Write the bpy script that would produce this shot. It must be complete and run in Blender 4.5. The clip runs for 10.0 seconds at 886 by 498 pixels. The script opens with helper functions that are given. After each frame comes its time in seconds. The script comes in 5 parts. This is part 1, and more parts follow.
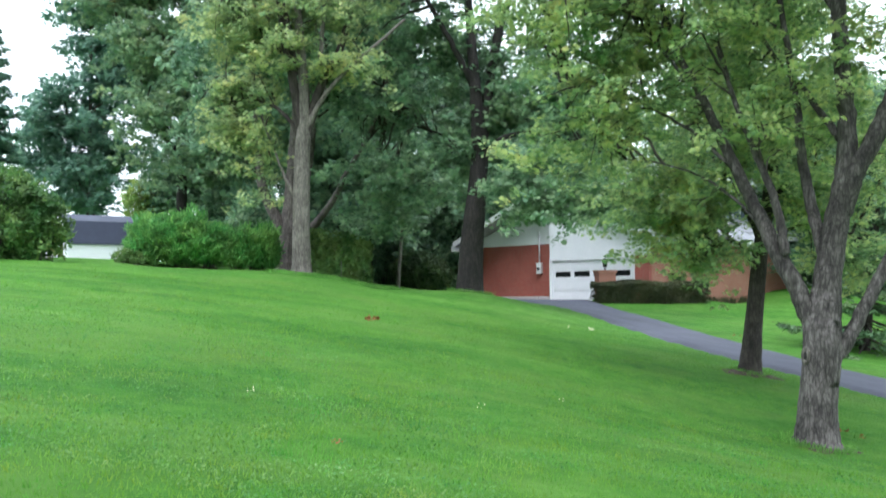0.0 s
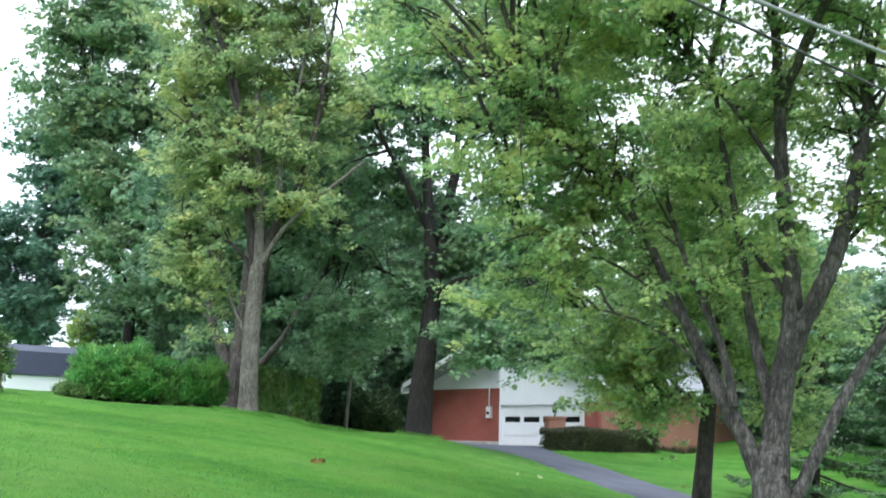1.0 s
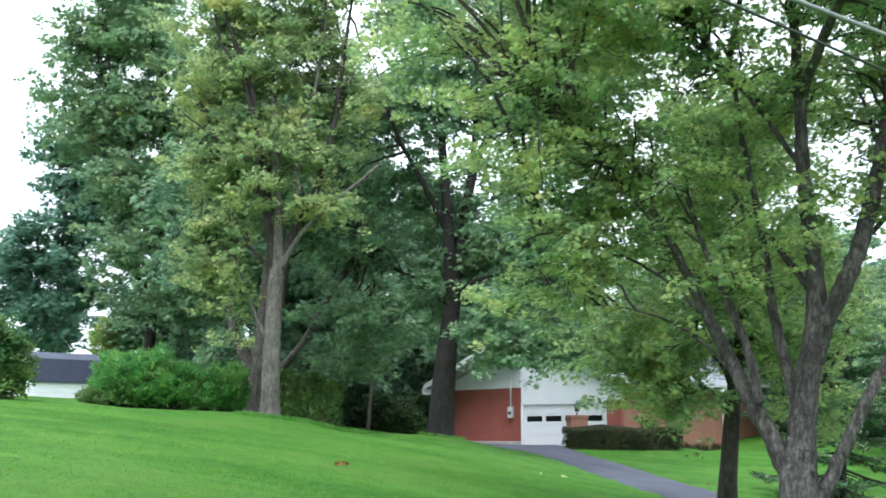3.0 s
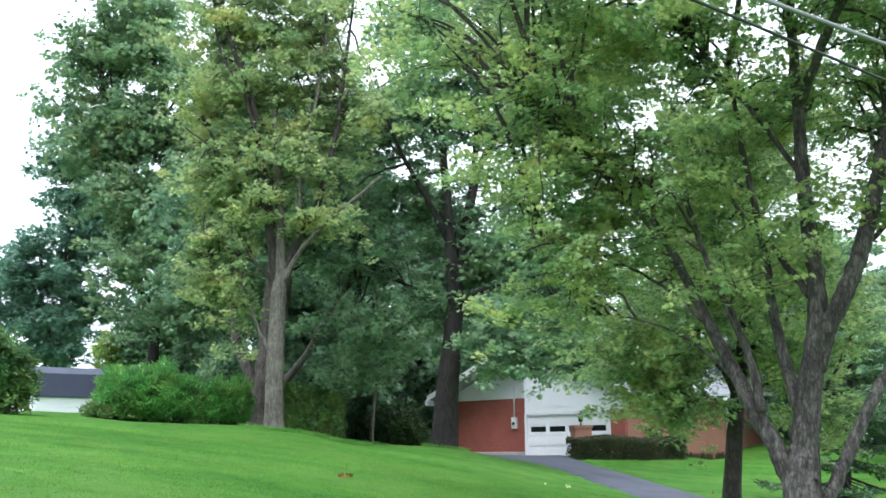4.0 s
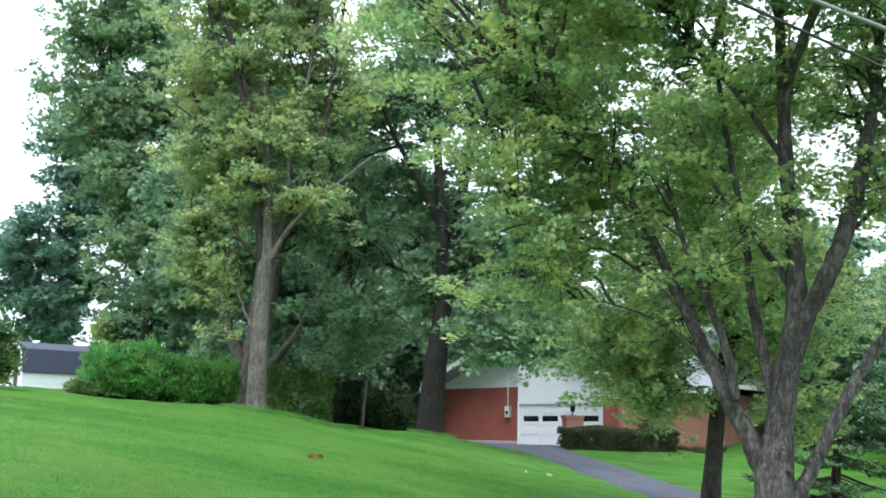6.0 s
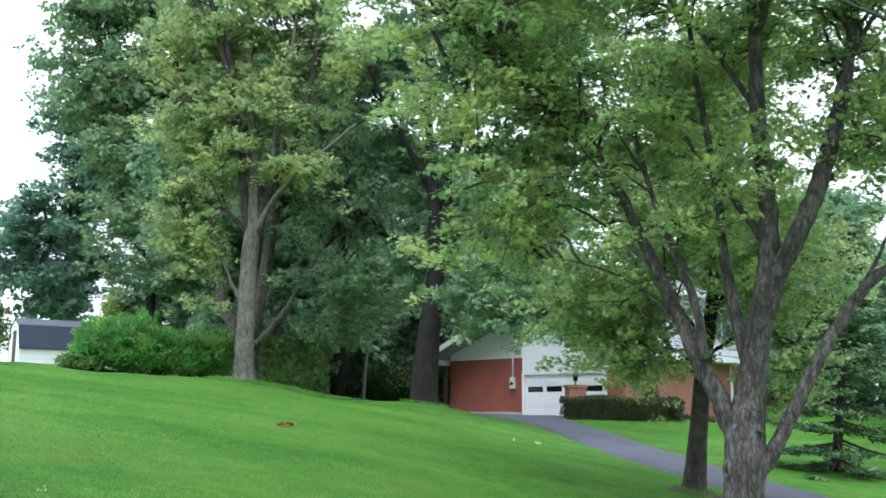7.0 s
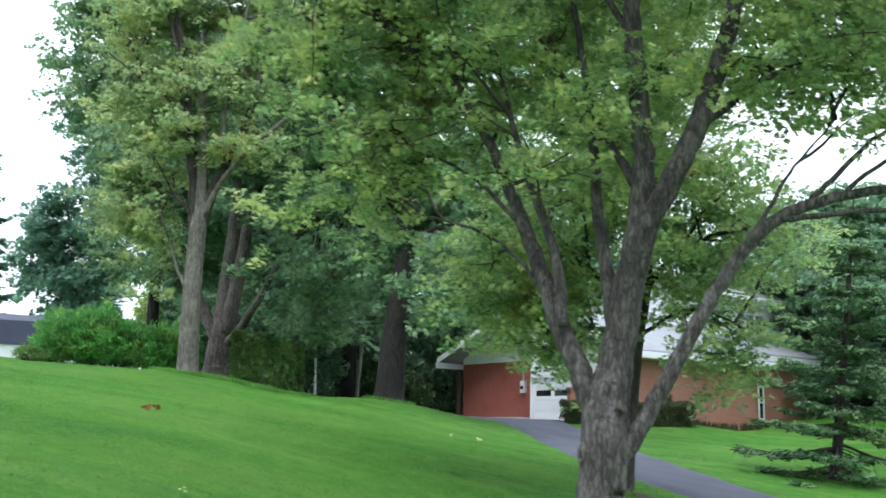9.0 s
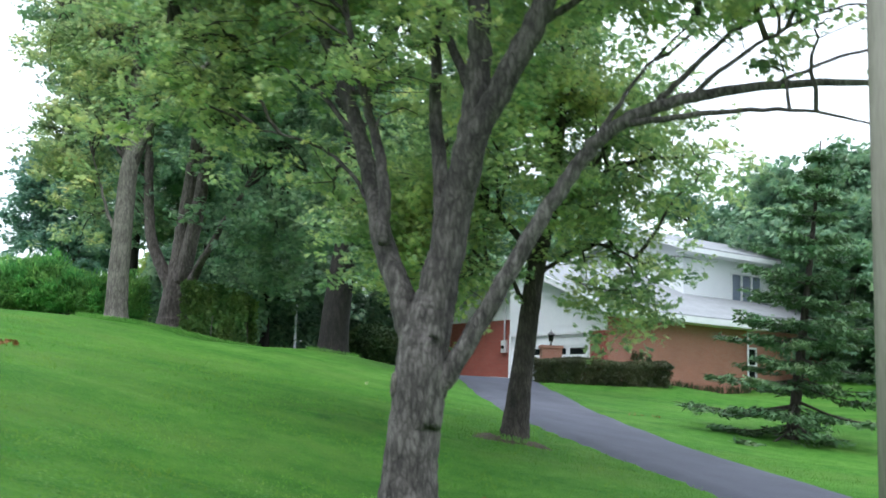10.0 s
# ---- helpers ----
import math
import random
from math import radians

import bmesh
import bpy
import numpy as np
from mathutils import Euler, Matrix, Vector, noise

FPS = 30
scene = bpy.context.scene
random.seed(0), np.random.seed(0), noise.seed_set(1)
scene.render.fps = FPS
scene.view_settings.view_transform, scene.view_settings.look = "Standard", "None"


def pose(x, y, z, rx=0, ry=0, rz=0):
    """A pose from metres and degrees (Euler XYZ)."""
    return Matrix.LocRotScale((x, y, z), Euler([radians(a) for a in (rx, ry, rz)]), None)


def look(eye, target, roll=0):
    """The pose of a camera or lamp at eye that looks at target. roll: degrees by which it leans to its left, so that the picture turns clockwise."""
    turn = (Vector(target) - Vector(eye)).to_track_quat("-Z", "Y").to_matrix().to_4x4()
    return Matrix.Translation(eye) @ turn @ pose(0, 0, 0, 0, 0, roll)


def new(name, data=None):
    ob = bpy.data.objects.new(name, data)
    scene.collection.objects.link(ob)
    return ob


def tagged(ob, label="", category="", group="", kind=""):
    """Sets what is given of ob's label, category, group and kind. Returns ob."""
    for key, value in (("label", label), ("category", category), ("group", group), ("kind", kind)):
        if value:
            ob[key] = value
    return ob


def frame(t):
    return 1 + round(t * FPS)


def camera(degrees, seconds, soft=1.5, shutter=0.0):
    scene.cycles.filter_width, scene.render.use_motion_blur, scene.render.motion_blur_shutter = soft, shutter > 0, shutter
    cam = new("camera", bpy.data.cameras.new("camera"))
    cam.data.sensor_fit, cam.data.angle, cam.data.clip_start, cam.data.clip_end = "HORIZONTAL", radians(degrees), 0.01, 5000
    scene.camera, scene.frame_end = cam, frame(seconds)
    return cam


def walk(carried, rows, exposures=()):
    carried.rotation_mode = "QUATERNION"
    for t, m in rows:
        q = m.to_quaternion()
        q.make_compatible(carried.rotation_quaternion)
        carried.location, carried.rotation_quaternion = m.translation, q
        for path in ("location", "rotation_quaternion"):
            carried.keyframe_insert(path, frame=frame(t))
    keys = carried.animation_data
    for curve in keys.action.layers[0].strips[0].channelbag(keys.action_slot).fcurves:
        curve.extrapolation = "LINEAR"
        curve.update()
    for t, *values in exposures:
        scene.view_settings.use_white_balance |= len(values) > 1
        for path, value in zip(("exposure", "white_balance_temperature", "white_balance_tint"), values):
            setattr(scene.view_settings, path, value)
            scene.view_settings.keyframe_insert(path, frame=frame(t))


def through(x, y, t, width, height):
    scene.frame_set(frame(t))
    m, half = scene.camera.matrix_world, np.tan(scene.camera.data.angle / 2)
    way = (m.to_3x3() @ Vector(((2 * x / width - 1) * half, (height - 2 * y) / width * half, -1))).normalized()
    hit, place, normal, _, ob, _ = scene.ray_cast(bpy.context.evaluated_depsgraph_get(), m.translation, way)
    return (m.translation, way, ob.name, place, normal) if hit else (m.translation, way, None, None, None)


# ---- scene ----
cam = camera(47.0, 10.0, 1.6, 0.35)
PATH = [
    (0, (-0.019, -0.008, 1.638), (-0.025, 1.99, 1.727), -0.5),
    (0.5, (-0.036, -0.072, 1.66), (-0.013, 1.915, 1.89), -0.4),
    (1, (-0.044, -0.033, 1.69), (0.043, 1.932, 2.052), 1.0),
    (1.5, (-0.019, -0.127, 1.751), (0.092, 1.826, 2.165), 1.6),
    (2, (-0.076, -0.048, 1.706), (-0.084, 1.921, 2.056), 2.2),
    (2.5, (-0.099, -0.048, 1.722), (-0.109, 1.925, 2.049), 1.1),
    (3, (-0.078, 0.023, 1.694), (-0.026, 1.989, 2.057), 0.1),
    (3.2, (-0.061, 0.019, 1.69), (0.012, 1.983, 2.06), 0.2),
    (4.5, (-0.059, -0.068, 1.669), (-0.032, 1.894, 2.057), -0.5),
    (5, (0.032, 0.026, 1.655), (0.066, 1.991, 2.025), 0.3),
    (5.2, (0.115, 0.063, 1.655), (0.144, 2.025, 2.04), -0.3),
    (6.3, (1.024, 0.597, 1.48), (1.042, 2.569, 1.813), 1.6),
    (6.5, (1.252, 0.716, 1.436), (1.254, 2.692, 1.744), 1.4),
    (7, (1.955, 1.106, 1.347), (1.932, 3.08, 1.667), 0.4),
    (7.5, (2.747, 1.565, 1.238), (2.708, 3.545, 1.518), -0.6),
    (8, (3.703, 2.199, 1.085), (3.643, 4.177, 1.372), -1.7),
    (8.5, (4.797, 2.949, 0.901), (4.65, 4.913, 1.247), -0.5),
    (9, (6.102, 3.801, 0.719), (5.905, 5.76, 1.072), 1.1),
    (9.3, (7.001, 4.406, 0.634), (6.825, 6.374, 0.946), 3.1),
    (9.5, (7.6, 4.784, 0.535), (7.402, 6.75, 0.85), 3.5),
    (10, (9.164, 5.845, 0.235), (8.879, 7.802, 0.532), 1.9),
]
walk(cam, [(t, look(eye, target, roll)) for t, eye, target, roll in PATH], [(0, 0.34, 5790, 10), (10, 0.16, 5790, 10)])

# ---- world and light ----
world = bpy.data.worlds.new("overcast_sky")
scene.world = world
world.use_nodes = True
wn, wl = world.node_tree.nodes, world.node_tree.links
wn.clear()
sky = wn.new("ShaderNodeTexSky")
sky.sky_type = 'NISHITA'
sky.sun_disc = False
sky.sun_elevation, sky.sun_rotation = radians(59), radians(198)
sky.air_density, sky.dust_density = 1.0, 2.0
pale_sky = wn.new("ShaderNodeHueSaturation")
pale_sky.inputs["Saturation"].default_value = 0.22
pale_sky.inputs["Value"].default_value = 1.0
wl.new(sky.outputs[0], pale_sky.inputs["Color"])
cloud_mix = wn.new("ShaderNodeMix")
cloud_mix.data_type = 'RGBA'
cloud_mix.inputs[0].default_value = 0.72
cloud_mix.inputs[7].default_value = (17.6, 18.0, 18.4, 1)
wl.new(pale_sky.outputs[0], cloud_mix.inputs[6])
backdrop_sky = wn.new("ShaderNodeBackground")
backdrop_sky.inputs[1].default_value = 0.148
# an overcast sky is brighter overhead than at the horizon
sky_dir = wn.new("ShaderNodeTexCoord")
sky_up = wn.new("ShaderNodeSeparateXYZ")
wl.new(sky_dir.outputs["Generated"], sky_up.inputs[0])
overhead = wn.new("ShaderNodeMapRange")
overhead.inputs["From Min"].default_value, overhead.inputs["From Max"].default_value = 0.0, 1.0
overhead.inputs["To Min"].default_value, overhead.inputs["To Max"].default_value = 0.66, 1.32
wl.new(sky_up.outputs[2], overhead.inputs["Value"])
graded = wn.new("ShaderNodeVectorMath")
graded.operation = 'SCALE'
wl.new(cloud_mix.outputs[2], graded.inputs[0])
wl.new(overhead.outputs[0], graded.inputs["Scale"])
wl.new(graded.outputs[0], backdrop_sky.inputs[0])
world_out = wn.new("ShaderNodeOutputWorld")
wl.new(backdrop_sky.outputs[0], world_out.inputs[0])

sun = new("sun", bpy.data.lights.new("sun", 'SUN'))
sun.data.energy, sun.data.angle, sun.data.color = 1.5, radians(25), (1.0, 0.96, 0.9)
sun.matrix_world = look((-14, -40, 72), (0, 0, 0))


# ---- materials ----
def material(name, rough=0.8):
    m = bpy.data.materials.new(name)
    m.use_nodes = True
    b = m.node_tree.nodes["Principled BSDF"]
    b.inputs["Roughness"].default_value = rough
    b.inputs["Specular IOR Level"].default_value = 0.5
    return m, m.node_tree.nodes, m.node_tree.links, b


def ramp(nodes, stops):
    r = nodes.new("ShaderNodeValToRGB")
    while len(r.color_ramp.elements) < len(stops):
        r.color_ramp.elements.new(0.5)
    for e, (p, c) in zip(r.color_ramp.elements, stops):
        e.position, e.color = p, (*c, 1)
    return r


def noise_tex(nodes, links, scale, detail=4.0, vec=None, rough=0.55):
    n = nodes.new("ShaderNodeTexNoise")
    n.inputs["Scale"].default_value, n.inputs["Detail"].default_value, n.inputs["Roughness"].default_value = scale, detail, rough
    if vec is not None:
        links.new(vec, n.inputs["Vector"])
    return n


def bump(nodes, links, height, target, strength=0.4, distance=0.02):
    b = nodes.new("ShaderNodeBump")
    b.inputs["Strength"].default_value, b.inputs["Distance"].default_value = strength, distance
    links.new(height, b.inputs["Height"])
    links.new(b.outputs[0], target.inputs["Normal"])


def coords(nodes, links, scale=(1, 1, 1)):
    c = nodes.new("ShaderNodeTexCoord")
    m = nodes.new("ShaderNodeMapping")
    m.inputs["Scale"].default_value = scale
    links.new(c.outputs["Object"], m.inputs["Vector"])
    return m.outputs[0]


def mottled(name, stops, scale=3.0, rough=0.8, scale2=25.0, relief=0.3, dist=0.01, stretch=(1, 1, 1)):
    """A surface whose colour wanders over the stops at two scales, with fine relief."""
    m, n, l, b = material(name, rough)
    v = coords(n, l, stretch)
    a, c = noise_tex(n, l, scale, 5, v), noise_tex(n, l, scale2, 6, v)
    mix = n.new("ShaderNodeMath")
    mix.operation = 'MULTIPLY_ADD'
    mix.inputs[1].default_value = 0.45
    l.new(c.outputs[0], mix.inputs[0])
    half = n.new("ShaderNodeMath")
    half.operation = 'MULTIPLY'
    half.inputs[1].default_value = 0.55
    l.new(a.outputs[0], half.inputs[0])
    l.new(half.outputs[0], mix.inputs[2])
    r = ramp(n, stops)
    l.new(mix.outputs[0], r.inputs[0])
    l.new(r.outputs[0], b.inputs["Base Color"])
    bump(n, l, c.outputs[0], b, relief, dist)
    return m


def leaf_material(name, dark, mid, light, rare=None, gloss=0.45, through=0.35, hue=0.035):
    """Leaves: each one takes its own tint; light passes through the blade."""
    m, n, l, b = material(name, gloss)
    b.inputs["Specular IOR Level"].default_value = 0.3
    g = n.new("ShaderNodeNewGeometry")
    v = coords(n, l)
    patch = noise_tex(n, l, 0.8, 3, v)
    add = n.new("ShaderNodeMath")
    add.operation = 'MULTIPLY_ADD'
    add.inputs[1].default_value = 0.45
    l.new(g.outputs["Random Per Island"], add.inputs[0])
    sub = n.new("ShaderNodeMath")
    sub.operation = 'MULTIPLY_ADD'
    sub.inputs[1].default_value, sub.inputs[2].default_value = 1.5, -0.50
    l.new(patch.outputs[0], sub.inputs[0])
    l.new(sub.outputs[0], add.inputs[2])
    stops = [(0.05, dark), (0.45, mid), (0.85, light)]
    if rare:
        stops.append((0.99, rare))
    r = ramp(n, stops)
    l.new(add.outputs[0], r.inputs[0])
    # whole sprays lean towards blue-green or yellow-green
    lean = n.new("ShaderNodeMapRange")
    lean.inputs["From Min"].default_value, lean.inputs["From Max"].default_value = 0.30, 0.70
    lean.inputs["To Min"].default_value, lean.inputs["To Max"].default_value = 0.5 - hue, 0.5 + 0.9 * hue
    l.new(noise_tex(n, l, 1.1, 3, v, 0.6).outputs[0], lean.inputs["Value"])
    shift = n.new("ShaderNodeHueSaturation")
    l.new(lean.outputs[0], shift.inputs["Hue"])
    l.new(r.outputs[0], shift.inputs["Color"])
    l.new(shift.outputs[0], b.inputs["Base Color"])
    t = n.new("ShaderNodeBsdfTranslucent")
    l.new(shift.outputs[0], t.inputs["Color"])
    mix = n.new("ShaderNodeMixShader")
    mix.inputs[0].default_value = through
    l.new(b.outputs[0], mix.inputs[1])
    l.new(t.outputs[0], mix.inputs[2])
    l.new(mix.outputs[0], n["Material Output"].inputs["Surface"])
    return m


def brick_material(name, c1, c2, mortar, patchy=0.25):
    m, n, l, b = material(name, 0.85)
    v = coords(n, l)
    sep = n.new("ShaderNodeSeparateXYZ")
    l.new(v, sep.inputs[0])
    along = n.new("ShaderNodeMath")
    along.operation = 'ADD'
    l.new(sep.outputs[0], along.inputs[0])
    l.new(sep.outputs[1], along.inputs[1])
    com = n.new("ShaderNodeCombineXYZ")
    l.new(along.outputs[0], com.inputs[0])
    l.new(sep.outputs[2], com.inputs[1])
    t = n.new("ShaderNodeTexBrick")
    t.inputs["Color1"].default_value, t.inputs["Color2"].default_value, t.inputs["Mortar"].default_value = (*c1, 1), (*c2, 1), (*mortar, 1)
    t.inputs["Scale"].default_value, t.inputs["Mortar Size"].default_value = 1.0, 0.008
    t.inputs["Brick Width"].default_value, t.inputs["Row Height"].default_value = 0.21, 0.075
    l.new(com.outputs[0], t.inputs["Vector"])
    dirt = noise_tex(n, l, 0.8, 6, v)
    r = ramp(n, [(0.25, (1 - patchy,) * 3), (0.75, (1.0, 1.0, 1.0))])
    l.new(dirt.outputs[0], r.inputs[0])
    mx = n.new("ShaderNodeMix")
    mx.data_type, mx.blend_type = 'RGBA', 'MULTIPLY'
    mx.inputs[0].default_value = 1
    l.new(t.outputs[0], mx.inputs[6])
    l.new(r.outputs[0], mx.inputs[7])
    l.new(mx.outputs[2], b.inputs["Base Color"])
    bump(n, l, t.outputs[1], b, -0.5, 0.01)
    return m


def bark_material(name, dark, mid, light, lichen=None):
    m, n, l, b = material(name, 0.9)
    v = coords(n, l, (1, 1, 0.28))
    a = noise_tex(n, l, 10, 6, v, 0.7)
    big = noise_tex(n, l, 1.6, 4, coords(n, l))
    mix = n.new("ShaderNodeMath")
    mix.operation = 'MULTIPLY_ADD'
    mix.inputs[1].default_value, mix.inputs[2].default_value = 0.7, 0.0
    l.new(a.outputs[0], mix.inputs[0])
    sc = n.new("ShaderNodeMath")
    sc.operation = 'MULTIPLY'
    sc.inputs[1].default_value = 0.35
    l.new(big.outputs[0], sc.inputs[0])
    plate = n.new("ShaderNodeTexVoronoi")
    plate.feature = 'DISTANCE_TO_EDGE'
    plate.inputs["Scale"].default_value = 15.0
    warp = n.new("ShaderNodeMix")
    warp.data_type = 'RGBA'
    warp.blend_type = 'ADD'
    warp.inputs[0].default_value = 0.10
    l.new(coords(n, l, (1, 1, 0.30)), warp.inputs[6])
    l.new(big.outputs["Color"], warp.inputs[7])
    l.new(warp.outputs[2], plate.inputs["Vector"])
    crack = ramp(n, [(0.0, (0, 0, 0)), (0.22, (1, 1, 1))])
    l.new(plate.outputs["Distance"], crack.inputs[0])
    deep = n.new("ShaderNodeMath")
    deep.operation = 'MULTIPLY_ADD'
    deep.inputs[1].default_value = 0.10
    l.new(crack.outputs[0], deep.inputs[0])
    l.new(sc.outputs[0], deep.inputs[2])
    off = n.new("ShaderNodeMath")
    off.operation = 'SUBTRACT'
    off.inputs[1].default_value = 0.065
    l.new(deep.outputs[0], off.inputs[0])
    l.new(off.outputs[0], mix.inputs[2])
    stops = [(0.36, dark), (0.5, mid), (0.63, light)]
    if lichen:
        stops.append((0.72, lichen))
    r = ramp(n, stops)
    l.new(mix.outputs[0], r.inputs[0])
    l.new(r.outputs[0], b.inputs["Base Color"])
    bump(n, l, mix.outputs[0], b, 1.0, 0.09)
    return m


def glass_material(name):
    m, n, l, b = material(name, 0.06)
    b.inputs["Base Color"].default_value = (0.012, 0.014, 0.016, 1)
    b.inputs["Specular IOR Level"].default_value = 0.5
    return m


def grass_material():
    m, n, l, b = material("lawn_grass", 0.85)
    b.inputs["Specular IOR Level"].default_value = 0.12
    v = coords(n, l)
    big = noise_tex(n, l, 0.16, 4, v)
    band = noise_tex(n, l, 0.55, 5, coords(n, l, (0.35, 1.3, 1)))
    mid = noise_tex(n, l, 2.6, 6, v, 0.65)
    fine = noise_tex(n, l, 38, 6, v, 0.7)
    total = None
    for tex, k in ((big, 0.24), (band, 0.33), (mid, 0.30), (fine, 0.30)):
        q = n.new("ShaderNodeMath")
        q.operation = 'MULTIPLY_ADD'
        q.inputs[1].default_value, q.inputs[2].default_value = k, -0.06 if total is None else 0.0
        l.new(tex.outputs[0], q.inputs[0])
        if total is not None:
            l.new(total.outputs[0], q.inputs[2])
        total = q
    r = ramp(n, [(0.38, (0.022, 0.090, 0.010)), (0.46, (0.044, 0.146, 0.015)), (0.55, (0.074, 0.200, 0.023)), (0.64, (0.120, 0.254, 0.044)), (0.76, (0.21, 0.34, 0.10))])
    l.new(total.outputs[0], r.inputs[0])
    dry = ramp(n, [(0.48, (0, 0, 0)), (0.66, (0.55, 0.55, 0.55))])
    l.new(noise_tex(n, l, 0.42, 6, coords(n, l, (0.6, 1, 1)), 0.65).outputs[0], dry.inputs[0])
    worn = n.new("ShaderNodeMix")
    worn.data_type = 'RGBA'
    worn.inputs[7].default_value = (0.115, 0.208, 0.040, 1)
    l.new(dry.outputs[0], worn.inputs[0])
    l.new(r.outputs[0], worn.inputs[6])
    l.new(worn.outputs[2], b.inputs["Base Color"])
    bump(n, l, fine.outputs[0], b, 0.9, 0.06)
    return m


GRASS = grass_material()
GRASS_BLADE = leaf_material("grass_blade", (0.080, 0.208, 0.022), (0.128, 0.288, 0.034), (0.180, 0.348, 0.054), (0.30, 0.41, 0.12), 0.6, 0.55)
GRASS_DRY = leaf_material("dry_grass_blade", (0.11, 0.28, 0.05), (0.18, 0.40, 0.08), (0.28, 0.52, 0.13), None, 0.6, 0.6, 0.005)
CLOVER = leaf_material("clover_leaf", (0.040, 0.140, 0.032), (0.085, 0.215, 0.050), (0.170, 0.320, 0.090), (0.34, 0.42, 0.20), 0.6, 0.4)
ASPHALT = mottled("driveway_asphalt", [(0.3, (0.042, 0.045, 0.062)), (0.5, (0.064, 0.068, 0.091)), (0.7, (0.096, 0.100, 0.127))], 0.7, 0.9, 60, 0.5, 0.01)
CONCRETE = mottled("apron_concrete", [(0.3, (0.30, 0.28, 0.27)), (0.7, (0.46, 0.43, 0.41))], 1.1, 0.9, 40, 0.3)
SOIL = mottled("bare_soil", [(0.3, (0.035, 0.028, 0.017)), (0.5, (0.065, 0.052, 0.032)), (0.7, (0.10, 0.082, 0.052))], 5, 0.95, 40, 0.8, 0.03)
BRICK_RED = brick_material("red_brick", (0.385, 0.096, 0.066), (0.315, 0.075, 0.054), (0.31, 0.16, 0.13))
BRICK_ORANGE = brick_material("orange_brick", (0.42, 0.178, 0.115), (0.365, 0.145, 0.094), (0.40, 0.27, 0.21))
WHITE = mottled("white_paint", [(0.3, (0.76, 0.78, 0.81)), (0.7, (0.86, 0.87, 0.89))], 0.9, 0.55, 14, 0.05)
TRIM = mottled("white_trim", [(0.3, (0.72, 0.73, 0.75)), (0.7, (0.85, 0.86, 0.87))], 2.0, 0.5, 20, 0.05)
SHINGLE = mottled("pale_roof_shingle", [(0.3, (0.20, 0.21, 0.22)), (0.7, (0.31, 0.32, 0.33))], 1.5, 0.9, 22, 0.6, 0.02, (1, 1, 3))
SHED_ROOF = mottled("slate_blue_shingle", [(0.3, (0.022, 0.027, 0.047)), (0.7, (0.038, 0.046, 0.075))], 1.5, 0.85, 22, 0.5, 0.02)
SHED_RIDGE = mottled("grey_shingle", [(0.3, (0.06, 0.068, 0.095)), (0.7, (0.10, 0.11, 0.145))], 1.5, 0.85, 22, 0.5, 0.02)
GLASS = glass_material("dark_window_glass")
# upstairs panes: the reflected sky is put into the base colour
PANE_PALE = mottled("sky_tinted_glass", [(0.3, (0.15, 0.18, 0.24)), (0.7, (0.24, 0.28, 0.35))], 1.2, 0.08, 9, 0.02)
IRON = mottled("black_iron", [(0.3, (0.02, 0.02, 0.02)), (0.7, (0.05, 0.045, 0.04))], 6, 0.55, 60, 0.1)
BROWN = mottled("brown_painted_wood", [(0.3, (0.07, 0.045, 0.03)), (0.7, (0.13, 0.085, 0.06))], 2, 0.8, 30, 0.3)
POLE_WOOD = mottled("weathered_pole_wood", [(0.3, (0.16, 0.15, 0.12)), (0.7, (0.30, 0.28, 0.24))], 3, 0.9, 30, 0.5, 0.01, (1, 1, 0.1))
CABLE = mottled("black_cable", [(0.3, (0.02, 0.02, 0.02)), (0.7, (0.04, 0.04, 0.04))], 5, 0.6, 40, 0.1)
CABLE_GREY = mottled("grey_cable", [(0.3, (0.20, 0.20, 0.21)), (0.7, (0.30, 0.30, 0.32))], 5, 0.6, 40, 0.1)
LEAF_LITTER = mottled("orange_dead_leaf", [(0.3, (0.13, 0.055, 0.016)), (0.7, (0.30, 0.135, 0.035))], 8, 0.8, 40, 0.3)
LEAF_PALE = mottled("pale_dead_leaf", [(0.3, (0.55, 0.50, 0.30)), (0.7, (0.75, 0.72, 0.52))], 8, 0.8, 40, 0.3)
BARK_NEAR = bark_material("furrowed_grey_bark", (0.014, 0.012, 0.010), (0.064, 0.057, 0.051), (0.152, 0.138, 0.126), (0.20, 0.205, 0.178))
# BARK_NEAR at about 0.78: canopy shade on the limbs, put into the colour
BARK_LIMB_SHADED = bark_material("shaded_limb_bark", (0.011, 0.009, 0.008), (0.050, 0.044, 0.039), (0.120, 0.108, 0.097), (0.16, 0.165, 0.14))
BARK_PALE = bark_material("smooth_pale_bark", (0.052, 0.045, 0.038), (0.118, 0.106, 0.090), (0.195, 0.178, 0.150))
BARK_BROWN = bark_material("grey_brown_bark", (0.012, 0.010, 0.008), (0.034, 0.027, 0.023), (0.068, 0.056, 0.047))
BARK_DARK = bark_material("dark_brown_bark", (0.006, 0.005, 0.004), (0.015, 0.012, 0.011), (0.032, 0.026, 0.022))
BARK_MID = bark_material("mid_grey_bark", (0.034, 0.028, 0.025), (0.092, 0.077, 0.069), (0.160, 0.138, 0.124))
TWIG = bark_material("twig_bark", (0.02, 0.017, 0.014), (0.05, 0.043, 0.035), (0.10, 0.088, 0.07))
LEAF_NEAR = leaf_material("maple_leaf_fresh", (0.109, 0.195, 0.096), (0.331, 0.470, 0.200), (0.604, 0.685, 0.255), (0.70, 0.66, 0.20), 0.42, 0.55)
